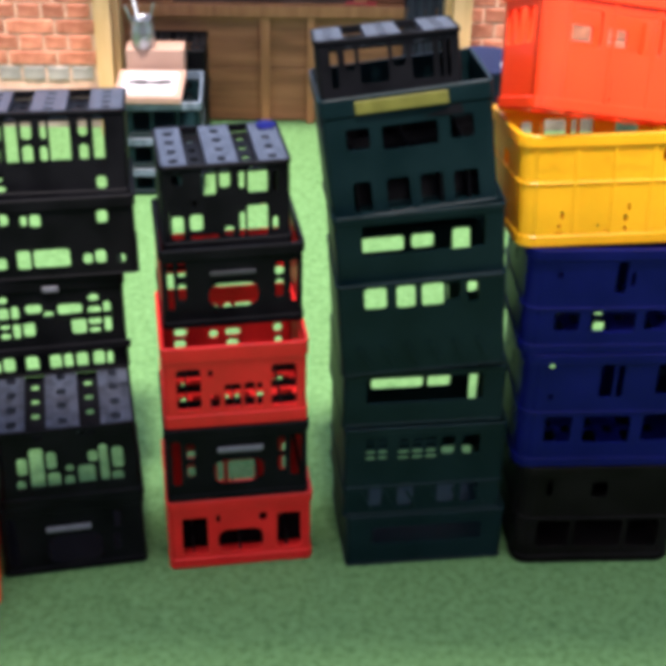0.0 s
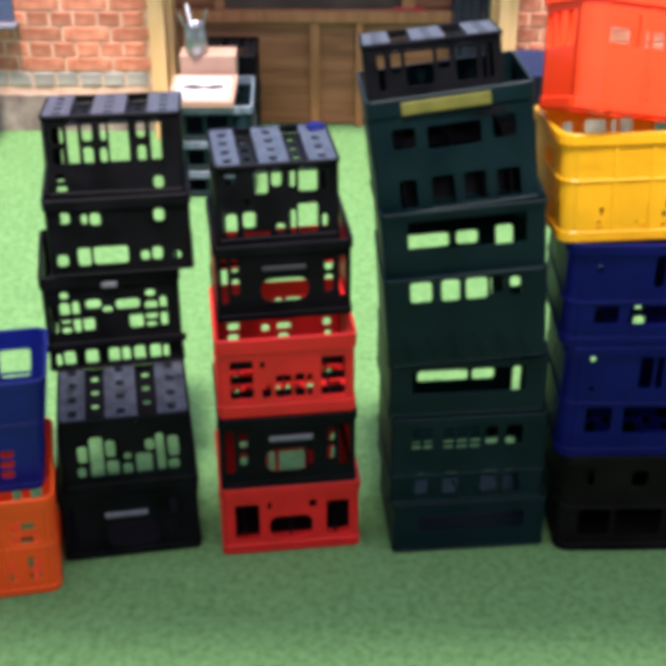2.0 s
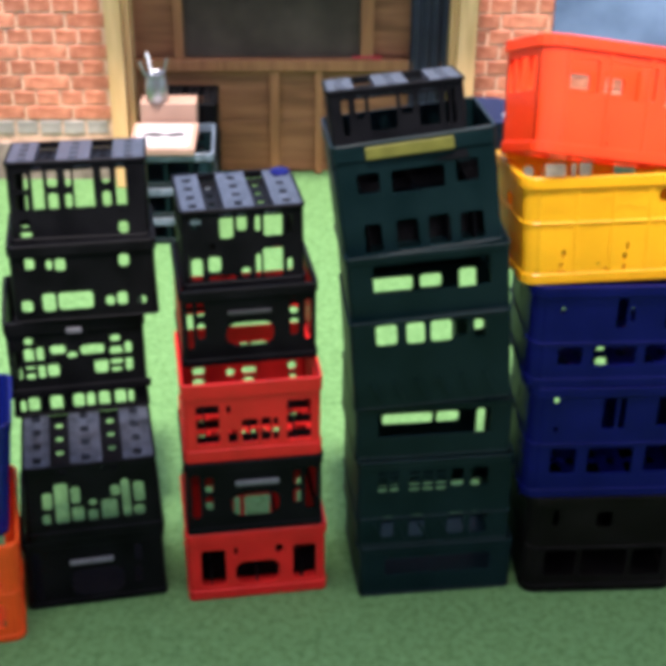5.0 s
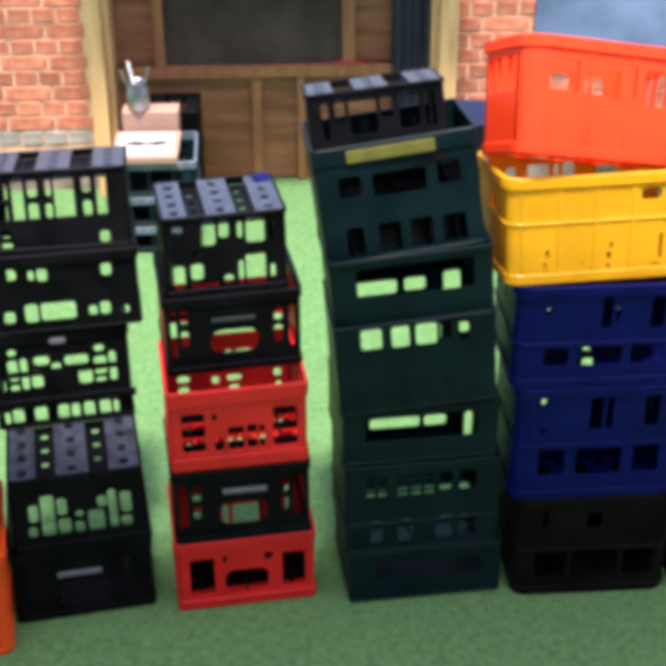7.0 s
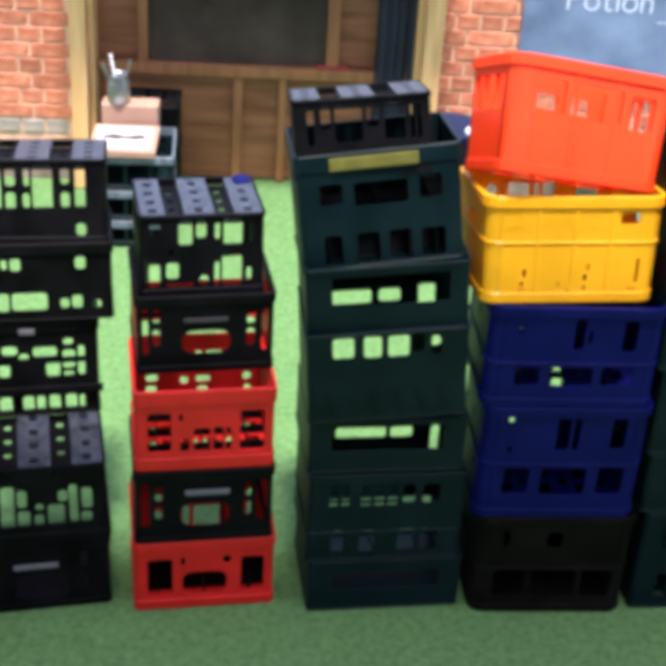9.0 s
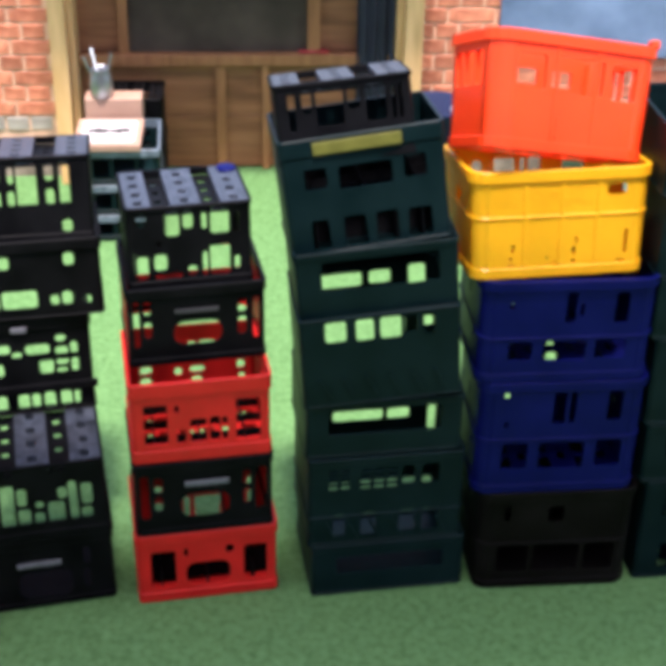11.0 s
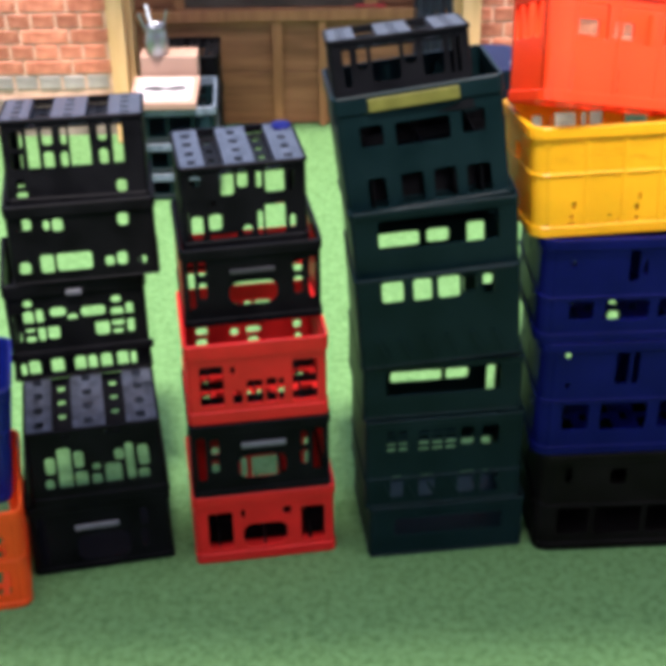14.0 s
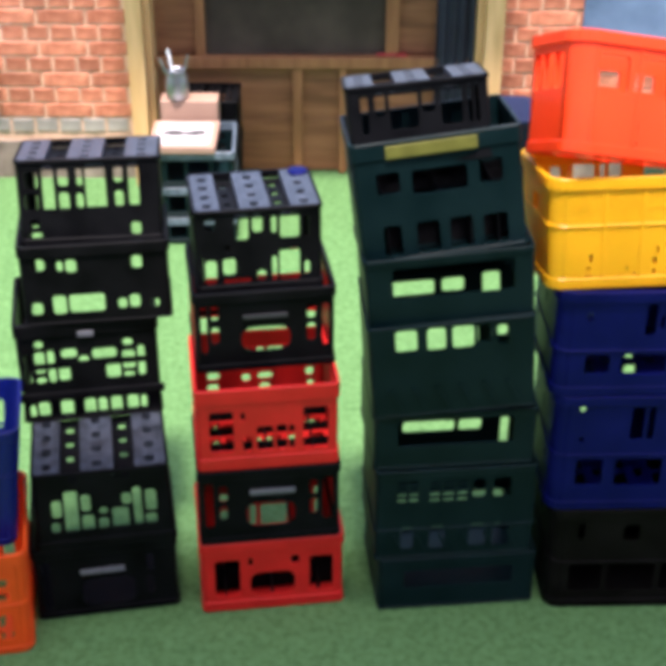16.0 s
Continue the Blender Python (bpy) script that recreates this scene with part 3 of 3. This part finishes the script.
for x0, x1 in ((1.165, 1.212), (1.385, 1.42), (0.72, 0.765), (1.60, 1.66)):
    if x0 > 1.5 or x0 < 1:
        link("stud", a_box(x0, 0.045, 0.588, x1, 0.088, 1.35, bevel=0.003), PINE, shelter)
    else:
        link("stud", a_box(x0, 0.045, 0.0, x1, 0.0745, 0.533, bevel=0.003), PINE, shelter)
link("window_pane", a_box(0.765, 0.075, 0.588, 1.60, 0.09, 1.35), DARKPANEL, shelter, "dark smoky window pane")
link("upper_board", a_box(0.53, 0.088, 0.588, 0.72, 0.10, 1.35), PANELWOOD, shelter)
link("upper_board", a_box(1.66, 0.088, 0.588, 2.01, 0.10, 1.35), PANELWOOD, shelter)
link("header", a_box(0.425, -0.12, 1.35, 2.125, 0.10, 1.43, bevel=0.004), PINE, shelter)
# unseen overhang, added so that the shelter's wood falls in shade
link("shade_roof_board", a_box(0.38, -0.36, 1.43, 2.17, 0.16, 1.46, bevel=0.004), PINE, shelter)

bm = bmesh.new()
n = 14
cols = []
for k in range(n + 1):
    x = 1.83 + 0.175 * k / n
    yy = 0.02 + 0.012 * math.sin(k * 1.7)
    cols.append([bm.verts.new((x, yy + t, z)) for z in (0.012, 1.34) for t in (0, 0.006)])
for a, b in zip(cols, cols[1:]):
    bm.faces.new((a[0], b[0], b[2], a[2]))
    bm.faces.new((a[1], a[3], b[3], b[1]))
    bm.faces.new((a[2], b[2], b[3], a[3]))
    bm.faces.new((a[0], a[1], b[1], b[0]))
tagged(link("hanging_sheet", bm, DARKCLOTH), "blue-black folded sheet hanging in the shelter", "curtain")

# slate boards
def board(name, x0, x1, z0, z1, mat, label):
    root = tagged(new(name), label, "blackboard")
    link("slate", a_box(x0, -0.022, z0, x1, 0.004, z1, bevel=0.003), mat, root)
    return root


board("chalkboard", -1.25, -0.215, 0.555, 1.5, DARKSLATE, "dark slate chalkboard on the brick wall")
right_board = board("chalkboard", 2.492, 4.3, 0.585, 1.5, SLATE, "blue-grey slate chalkboard with chalk writing")
# the word, letter by letter
pen = 2.688
for letter in "Potion":
    cu = bpy.data.curves.new("chalk_letter", "FONT")
    cu.body, cu.size, cu.extrude, cu.offset = letter, 0.16, 0.0008, -0.0015
    txt = new("chalk_letter", cu)
    bpy.context.view_layer.update()
    me = bpy.data.meshes.new_from_object(txt.evaluated_get(bpy.context.evaluated_depsgraph_get()))
    bpy.data.objects.remove(txt)
    me.materials.clear()
    me.materials.append(CHALK)
    xs = [v.co.x for v in me.vertices]
    writing = new("chalk_letter", me)
    writing.parent = right_board
    writing.matrix_basis = pose(pen - min(xs), -0.0235, 0.948, 90, 0, 0)
    tagged(writing, "white chalk letter")
    pen += max(xs) - min(xs) + 0.013
link("chalk_line", a_box(3.12, -0.0235, 0.903, 3.4, -0.0215, 0.908), CHALK, right_board, "white chalk stroke")

# ---- stack of crates with a blue one on an orange one ----
c = crate("orange plastic crate with small windows, on the turf", ORANGE, 0.42, 0.38, 0.355, "orange_win", "orange_win", "orange_win", r=0.03, taper=0.93, rim=0.035, band=0.5, ribs=2)
stand(c, 0.132, -3.325, 0.42, 0.38, 0, 11)
c = crate("royal blue plastic crate with large top windows, on an orange crate", ROYAL, 0.44, 0.34, 0.355, "blue_front", "blue_open", "blue_open", r=0.035, taper=0.80, rim=0.03, band=0.62, ribs=2, base="open")
stand(c, 0.122, -3.285, 0.44, 0.34, 0.335, 11, 0, -7)

# ---- black stack ----
c = crate("black plastic bottle crate with a grey label strip", BLACK, 0.40, 0.36, 0.248, "handle_ground", "frame", "side", tag=(0.32, 0.62, 0.63, 0.68), base="none")
stand(c, 0.523, -3.114, 0.40, 0.36, 0, 10.5)
c = crate("black lattice bottle crate turned upside down, slotted base up", BLACK, 0.386, 0.31, 0.252, "inverted_low", "frame", "side", taper=0.95, flip=True, foot=0.012, base="strips")
stand(c, 0.540, -3.112, 0.386, 0.31, 0.249, 9.8)
c = crate("tall black lattice crate set back on the stack", BLACK, 0.39, 0.29, 0.318, "lattice_ledge", "frame", "side", tag=(0.44, 0.86, 0.55, 0.91), rim=0.042, base="open", ledge=0.074, foot=0.008)
stand(c, 0.485, -2.850, 0.39, 0.29, 0.503, 10)
c = crate("black bottle crate with a rimmed top", BLACK, 0.398, 0.23, 0.238, "rimmed", "frame", "side", rim=0.034, foot=0.005, base="open")
stand(c, 0.521, -2.845, 0.398, 0.23, 0.822, 8)
c = crate("black bottle crate turned upside down on a stack", BLACK, 0.376, 0.23, 0.246, "inverted_top", "frame", "arch", flip=True, foot=0.012, base="strips")
stand(c, 0.528, -2.808, 0.376, 0.23, 1.034, 6, 0, -9)

# ---- red and black stack ----
c = crate("red plastic bottle crate with an arched handle, on the turf", RED, 0.404, 0.30, 0.246, "red_arched", "red_arched_back", "solid", foot=0.034, rim=0.034, base="none", divider=0.09, wall=0.008)
stand(c, 0.991, -3.078, 0.404, 0.30, 0, 7.5)
c = crate("black bottle crate with a grey label strip", BLACK, 0.388, 0.30, 0.248, "handle_lower", "black_red_back", "solid", tag=(0.36, 0.675, 0.68, 0.735), base="bars", back_mat=RED, side_mat=RED)
stand(c, 0.996, -3.079, 0.388, 0.30, 0.247, 7.7)
c = crate("red plastic bottle crate with a barred front", RED, 0.382, 0.30, 0.257, "red_barred", "red_barred_back", "solid", foot=0.040, rim=0.046, base="grid", divider=0.035, wall=0.008)
stand(c, 0.998, -3.071, 0.382, 0.30, 0.497, 7.4)
c = crate("black bottle crate with a faint label strip", BLACK, 0.372, 0.30, 0.237, "handle_upper", "red_half", "solid", tag=(0.34, 0.665, 0.66, 0.715), tag_mat=FAINTGREY, base="open", back_mat=RED, side_mat=RED, base_mat=RED)
stand(c, 0.998, -2.978, 0.372, 0.30, 0.755, 8.8)
c = crate("black bottle crate turned upside down on a stack", BLACK, 0.330, 0.262, 0.242, "inverted_mid", "frame", "side", flip=True, foot=0.012, base="strips")
stand(c, 1.007, -2.940, 0.330, 0.262, 0.965, 9.4, 0, -2.5)

# ---- green stack ----
GS = dict(rim=0.02, foot=0.01, side="solid", lip=0.002)
def green(label, w, d, h, face, left, y, z, yaw, roll=0, pitch=0, **k):
    return stand(crate(label, GREEN, w, d, h, face, **{**GS, **k}), left, y, w, d, z, yaw, roll, pitch)


green("dark green bottle crate standing on the turf", 0.454, 0.34, 0.182, "green_foot", 1.494, -3.066, 0, 5.7, back="frame", base="none")
green("dark green bottle crate with a grille front", 0.450, 0.31, 0.306, "green_grille", 1.481, -3.064, 0.183, 5.6, back="green_grille_back", band=0.34, base="open", slants=6)
green("dark green bottle crate with a wide hand opening", 0.443, 0.31, 0.180, "green_wide", 1.474, -3.056, 0.490, 5.8, back="green_wide_back", base="open")
green("dark green bottle crate with square windows", 0.433, 0.29, 0.274, "green_square", 1.468, -3.073, 0.672, 4.2, -3.9, rim=0.006, foot=0.004, back="green_square_back", base="open", slants=6)
green("dark green bottle crate with a wide hand opening, turned askew", 0.430, 0.30, 0.204, "green_askew", 1.454, -3.054, 0.926, 4, -4.7, back="solid", base="open")
green("dark green bottle crate with a yellow label strip, turned askew", 0.418, 0.28, 0.314, "green_labelled", 1.438, -3.030, 1.106, 5, -6.6, -6, rim=0.045, lip=0.004, back="solid", base="none", divider=0.16, tag=(0.20, 0.865, 0.74, 0.965), tag_mat=LABELYELLOW)
c = crate("black bottle crate upside down in the top of a stack", BLACK, 0.346, 0.24, 0.205, "inverted_crown", "frame", "side", flip=True, foot=0.012, base="strips")
stand(c, 1.408, -2.992, 0.346, 0.24, 1.346, 2.5, -5.8, -13.5)

bm = bmesh.new()
bmesh.ops.create_icosphere(bm, subdivisions=3, radius=1.0)
for v in bm.verts:
    q = 1 + 0.35 * noise.noise(v.co * 1.9)
    v.co = Vector((v.co.x * 0.036 * q, v.co.y * 0.010 * q, v.co.z * 0.012 * q))
rag = tagged(link("rag", bm, CYAN, smooth=True), "pale cyan rag stuffed inside a green crate's rim", "rag")
rag.matrix_basis = pose(1.550, -2.968, 1.374, 0, -6, 6)

# ---- stack of large coloured crates ----
BIG = dict(r=0.04, rim=0.030, foot=0.028, side="side_small", lip=0.008)
def big(label, mat, face, left, z, h, w=0.45, d=0.34, yaw=1.7, roll=0, pitch=0, y=-3.05, **k):
    return stand(crate(label, mat, w, d, h, face, **{**BIG, **k}), left, y, w, d, z, yaw, roll, pitch)


big("brown-black plastic crate standing on the turf", DARKBROWN, "brown_ground", 1.98, 0, 0.355, w=0.46, back="solid", band=0.47, base="none")
big("dark blue plastic crate in a stack", BLUE, "blue_lower", 1.955, 0.357, 0.374, w=0.465, back="blue_lower_far", band=0.49)
big("dark blue plastic crate in a stack", BLUE, "blue_upper", 1.935, 0.733, 0.313, w=0.475, back="blue_upper_far", band=0.44)
big("bright yellow plastic crate in a stack", YELLOW, "yellow_front", 1.900, 1.049, 0.288, w=0.476, yaw=5.5, back="yellow_back", band=0.57, ribs=3, taper=0.965, pitch=-10, side="side_window", emboss=22)
top_crate = big("glossy orange-red plastic crate tilted on a yellow crate", ORANGERED, "orange_front", 1.912, 1.424, 0.293, d=0.31, w=0.468, back="orange_far", side="big_top", ribs=2, roll=11, pitch=-23, yaw=11.2, taper=0.95, y=-3.04, r=0.06, wall=0.012)

link("stacking_lug", a_box(0.205, -0.150, 0.288, 0.228, -0.120, 0.312, bevel=0.006), ORANGERED, top_crate)

# ---- second green stack ----
TALL = ((0, 0.36, "green_grille", "solid"), (0.362, 0.20, "green_wide", "green_grille_back"), (0.564, 0.278, "green_square", "green_square_back"), (0.844, 0.188, "green_wide", "solid"), (1.034, 0.234, "green_labelled", "solid"), (1.27, 0.185, "green_wide", "solid"))
for z, h, face, far in TALL:
    green("dark green bottle crate in a tall stack", 0.44, 0.33, h, face, 2.470 - 0.068 * z, -3.02, z, 3, back=far)

# ---- at the back of the yard ----
def lathe(profile, seg=20):
    bm = bmesh.new()
    rings = [[bm.verts.new((r * math.cos(2 * math.pi * k / seg), r * math.sin(2 * math.pi * k / seg), z)) for k in range(seg)] for r, z in profile]
    for a, c in zip(rings, rings[1:]):
        for k in range(seg):
            bm.faces.new((a[k], a[(k + 1) % seg], c[(k + 1) % seg], c[k]))
    bm.faces.new(rings[0][::-1])
    return bm


def rod(bm, a, c, r, seg=8):
    a, c = Vector(a), Vector(c)
    m = Matrix.Translation((a + c) / 2) @ (c - a).to_track_quat("Z", "Y").to_matrix().to_4x4()
    bmesh.ops.create_cone(bm, cap_ends=True, segments=seg, radius1=r, radius2=r, depth=(c - a).length, matrix=m)
    return bm


for z, h in ((0.0, 0.124), (0.125, 0.142), (0.268, 0.160)):
    c = crate("dark green bottle crate with a sunlit pale rim, before the shelter", GREEN, 0.31, 0.34, h, "wide_frame", "side", "side", rim=0.034, rim_mat=SUNLITRIM, lip=0.006, base="none")
    stand(c, 0.625, -0.72, 0.31, 0.34, z, 2)
for z in (0.0, 0.25):
    c = crate("black bottle crate stacked against the shelter", BLACK, 0.30, 0.24, 0.248, "windows", "side", "side", flip=True, foot=0.015)
    stand(c, 0.63, -0.30, 0.30, 0.24, z, 0)
tray = tagged(new("display_tray"), "pale board tray with a white sheet, on dark green crates", "tray")
link("board", a_box(0.575, -0.74, 0.43, 0.86, -0.44, 0.462, bevel=0.004), PINKWOOD, tray)
bm = bmesh.new()
sheet(bm, round_rect(0.60, -0.715, 0.835, -0.47, 0.02), [], 0.002, lambda u, v, t: (u, v, 0.4645 - t))
link("paper", bm, PAPER, tray, "white glossy paper sheet")
bm = bmesh.new()
outline = [(0.628 + 0.0225 * k, -0.610 + 0.008 * math.sin(k * 1.9)) for k in range(9)]
outline += [(0.808 - 0.0225 * k, -0.572 + 0.010 * math.sin(k * 1.3)) for k in range(9)]
sheet(bm, outline, [], 0.001, lambda u, v, t: (u, v, 0.4665 - t))
link("dark_mark", bm, RUBBER, tray, "dark scribbled mark")
box_ob = tagged(link("wooden_box", a_box(0.60, -0.42, 0.43, 0.85, -0.315, 0.545, bevel=0.005), PINKWOOD), "pale wooden box on the crates", "box")
jug = tagged(new("steel_jug"), "shiny steel jug with utensils standing in it", "jug")
jug.location = (0.675, -0.385, 0.546)
link("body", lathe(((0.04, 0), (0.048, 0.006), (0.052, 0.05), (0.046, 0.10), (0.038, 0.12), (0.042, 0.13), (0.038, 0.13), (0.034, 0.118), (0.04, 0.05))), STEEL, jug, smooth=True)
for dx, dy, tx, ty, hh in ((0.0, 0.0, -0.035, 0.01, 0.215), (0.01, 0.01, 0.05, 0.02, 0.19), (-0.01, 0.0, -0.07, 0.0, 0.18)):
    link("utensil", rod(bmesh.new(), (dx, dy, 0.02), (tx, ty, hh), 0.006), WHITE if hh > 0.2 else STEEL, jug, "pale utensil handle")
bucket = tagged(new("bucket"), "navy plastic bucket with a white cloth over its rim", "bucket")
bucket.location = (2.16, -0.42, 0)
link("body", lathe(((0.09, 0), (0.12, 0.01), (0.145, 0.50), (0.152, 0.505), (0.152, 0.52), (0.138, 0.52), (0.11, 0.03))), NAVY, bucket, smooth=True)
bm = bmesh.new()
bmesh.ops.create_icosphere(bm, subdivisions=3, radius=1.0)
for v in bm.verts:
    q = 1 + 0.18 * noise.noise(v.co * 2.3)
    v.co = Vector((v.co.x * 0.03 * q + 0.085, v.co.y * 0.04 * q - 0.07, v.co.z * 0.02 * q + 0.515))
link("cloth", bm, WHITE, bucket, "crumpled white cloth", smooth=True)
spade = tagged(new("toy_spade"), "small crimson toy spade on the shelter rail", "toy spade")
link("handle", rod(bmesh.new(), (1.56, 0.05, 0.597), (1.66, 0.045, 0.60), 0.007), CRIMSON, spade)
link("blade", a_box(1.655, 0.032, 0.589, 1.70, 0.070, 0.602, bevel=0.004), CRIMSON, spade)
lid = lathe(((0.030, 0), (0.032, 0.004), (0.032, 0.010), (0.029, 0.013), (0.001, 0.013)))
lid = tagged(link("bottle_lid", lid, BLUE, smooth=True), "blue round lid lying on a black crate", "lid")
lid.location = (1.262, -2.648, 1.191)
lid.scale = (0.85, 0.85, 0.85)
tub = tagged(new("storage_tub"), "pale cyan plastic tub behind the crates", "tub")
link("body", a_box(2.99, -0.85, 0.0, 3.14, -0.65, 0.45, bevel=0.015), CYAN, tub)
link("lid", a_box(2.98, -0.86, 0.45, 3.15, -0.64, 0.485, bevel=0.008), CYAN, tub)
planter = tagged(new("planter"), "dark green timber planter along the wall", "planter")
for k in range(4):
    link("plank", a_box(2.75, -0.33, 0.002 + k * 0.102, 4.3, -0.30, 0.102 + k * 0.102, bevel=0.004), HEDGE, planter)
link("soil", a_box(2.76, -0.30, 0.0, 4.29, -0.03, 0.36), RUBBER, planter, "dark soil")

stool = tagged(new("stool"), "bright blue plastic stool with black rubber feet", "stool")
bm = bmesh.new()
sheet(bm, round_rect(-0.70, -0.42, -0.33, -0.07, 0.05), [], 0.03, lambda u, v, t: (u, v, 0.585 - t))
link("seat", bm, SKYBLUE, stool)
LEGS = [(-0.435, -0.38, -0.375, -0.33), (-0.395, -0.10, -0.36, -0.12), (-0.66, -0.38, -0.64, -0.33), (-0.66, -0.10, -0.64, -0.12)]
for x, y, tx, ty in LEGS:
    link("leg", rod(bmesh.new(), (x, y, 0.02), (tx, ty, 0.56), 0.017, 10), MIDBLUE if y > -0.2 else SKYBLUE, stool, smooth=False)
    link("foot", a_box(x - 0.035, y - 0.03, 0.0, x + 0.035, y + 0.03, 0.035, bevel=0.008), RUBBER, stool, "black rubber foot")
for a, c, z in ((0, 2, 0.10), (1, 3, 0.14), (0, 1, 0.14)):
    link("rung", rod(bmesh.new(), (LEGS[a][0], LEGS[a][1], z), (LEGS[c][0], LEGS[c][1], z), 0.012), SKYBLUE if a == 0 and c == 2 else MIDBLUE, stool)
cup = tagged(link("cup", lathe(((0.03, 0), (0.04, 0.09), (0.036, 0.09), (0.028, 0.01))), CYAN, smooth=True), "teal plastic cup on the blue stool", "cup")
cup.location = (-0.50, -0.12, 0.586)
ledge = tagged(link("chalk_ledge", a_box(-1.25, -0.075, 0.535, -0.20, 0.0, 0.553, bevel=0.003), LABELGREY), "narrow grey ledge under the chalkboard", "ledge")

# ---- turf blades ----
def blades(name, x0, x1, y0, y1, n, hmin, hmax, wide):
    rg = np.random.default_rng(5)
    p = np.c_[rg.uniform(x0, x1, n), rg.uniform(y0, y1, n), np.zeros(n)]
    a = rg.uniform(0, 6.283, n)
    hh = rg.uniform(hmin, hmax, n)
    side = np.c_[np.cos(a), np.sin(a), np.zeros(n)] * wide
    tip = p + np.c_[rg.normal(0, 0.5, n) * hh, rg.normal(0, 0.5, n) * hh, hh]
    verts = np.stack([p - side, p + side, tip], 1).reshape(-1, 3)
    me = bpy.data.meshes.new(name)
    me.from_pydata(verts.tolist(), [], np.arange(3 * n).reshape(-1, 3).tolist())
    me.materials.append(BLADE)
    return tagged(new(name, me), "short green artificial turf blades", "turf", kind="stuff")


blades("turf_blades", -0.9, 3.6, -4.7, -2.5, 70000, 0.004, 0.010, 0.0016)
blades("turf_blades", -1.6, 4.2, -2.5, -0.02, 50000, 0.004, 0.009, 0.0025)

# ---- bricks ----
def brick_mesh(w, h):
    me = bpy.data.meshes.new("brick")
    bm = a_box(-w / 2, 0, -h / 2, w / 2, 0.03, h / 2, bevel=0.0)
    front = [e for e in bm.edges if all(v.co.y < 0.01 for v in e.verts)]
    bmesh.ops.bevel(bm, geom=front, offset=0.004, segments=1, affect="EDGES")
    bm.to_mesh(me)
    bm.free()
    return me


STRETCH, HEAD = brick_mesh(0.2135, 0.0635), brick_mesh(0.101, 0.0635)
GHEAD = HEAD.copy()
for me in (STRETCH, HEAD):
    me.materials.append(BRICK)
GHEAD.materials.append(GREYBRICK)


def courses(parent, x0, x1, k0, k1):
    """English bond: courses of stretchers and of headers by turns."""
    rg = random.Random(3)
    for k in range(k0, k1):
        z = 0.337 + 0.075 * k
        step = 0.225 if k % 2 == 0 else 0.1125
        start = 0.1125 if k % 2 == 0 else 0.0
        i = math.ceil((x0 - start) / step)
        while start + i * step < x1:
            x = start + i * step
            half = step / 2 - 0.005
            i += 1
            lo, hi = max(x - half, x0 + 0.002), min(x + half, x1 - 0.002)
            if hi - lo < 0.025:
                continue
            me = HEAD if k % 2 else STRETCH
            if k < 0:
                me = GHEAD
            ob = new("brick", me)
            ob.parent = parent
            ob.matrix_basis = pose((lo + hi) / 2, rg.uniform(-0.002, 0.002), z) @ Matrix.Diagonal(((hi - lo) / (2 * half), 1, 1, 1))


courses(wall_obs["wall_left"], -0.80, 0.43, -1, 10)
courses(wall_obs["wall_right"], 2.13, 3.70, -1, 10)
for nm, x0, x1, z0 in (("upper_bricks", -3.0, 0.43, 10), ("upper_bricks", 2.13, 5.0, 10)):
    bm = bmesh.new()
    for k in range(z0, 19):
        step = 0.225 if k % 2 == 0 else 0.1125
        for i in range(int((x1 - x0) / step)):
            x, z = x0 + step * i, 0.3045 + 0.075 * k
            box(bm, x, 0.0, z, x + step - 0.01, 0.0055, z + 0.065)
    tagged(link(nm, bm, BRICK, wall_obs["wall_left" if x0 < 0 else "wall_right"]), "courses of red bricks", kind="stuff")
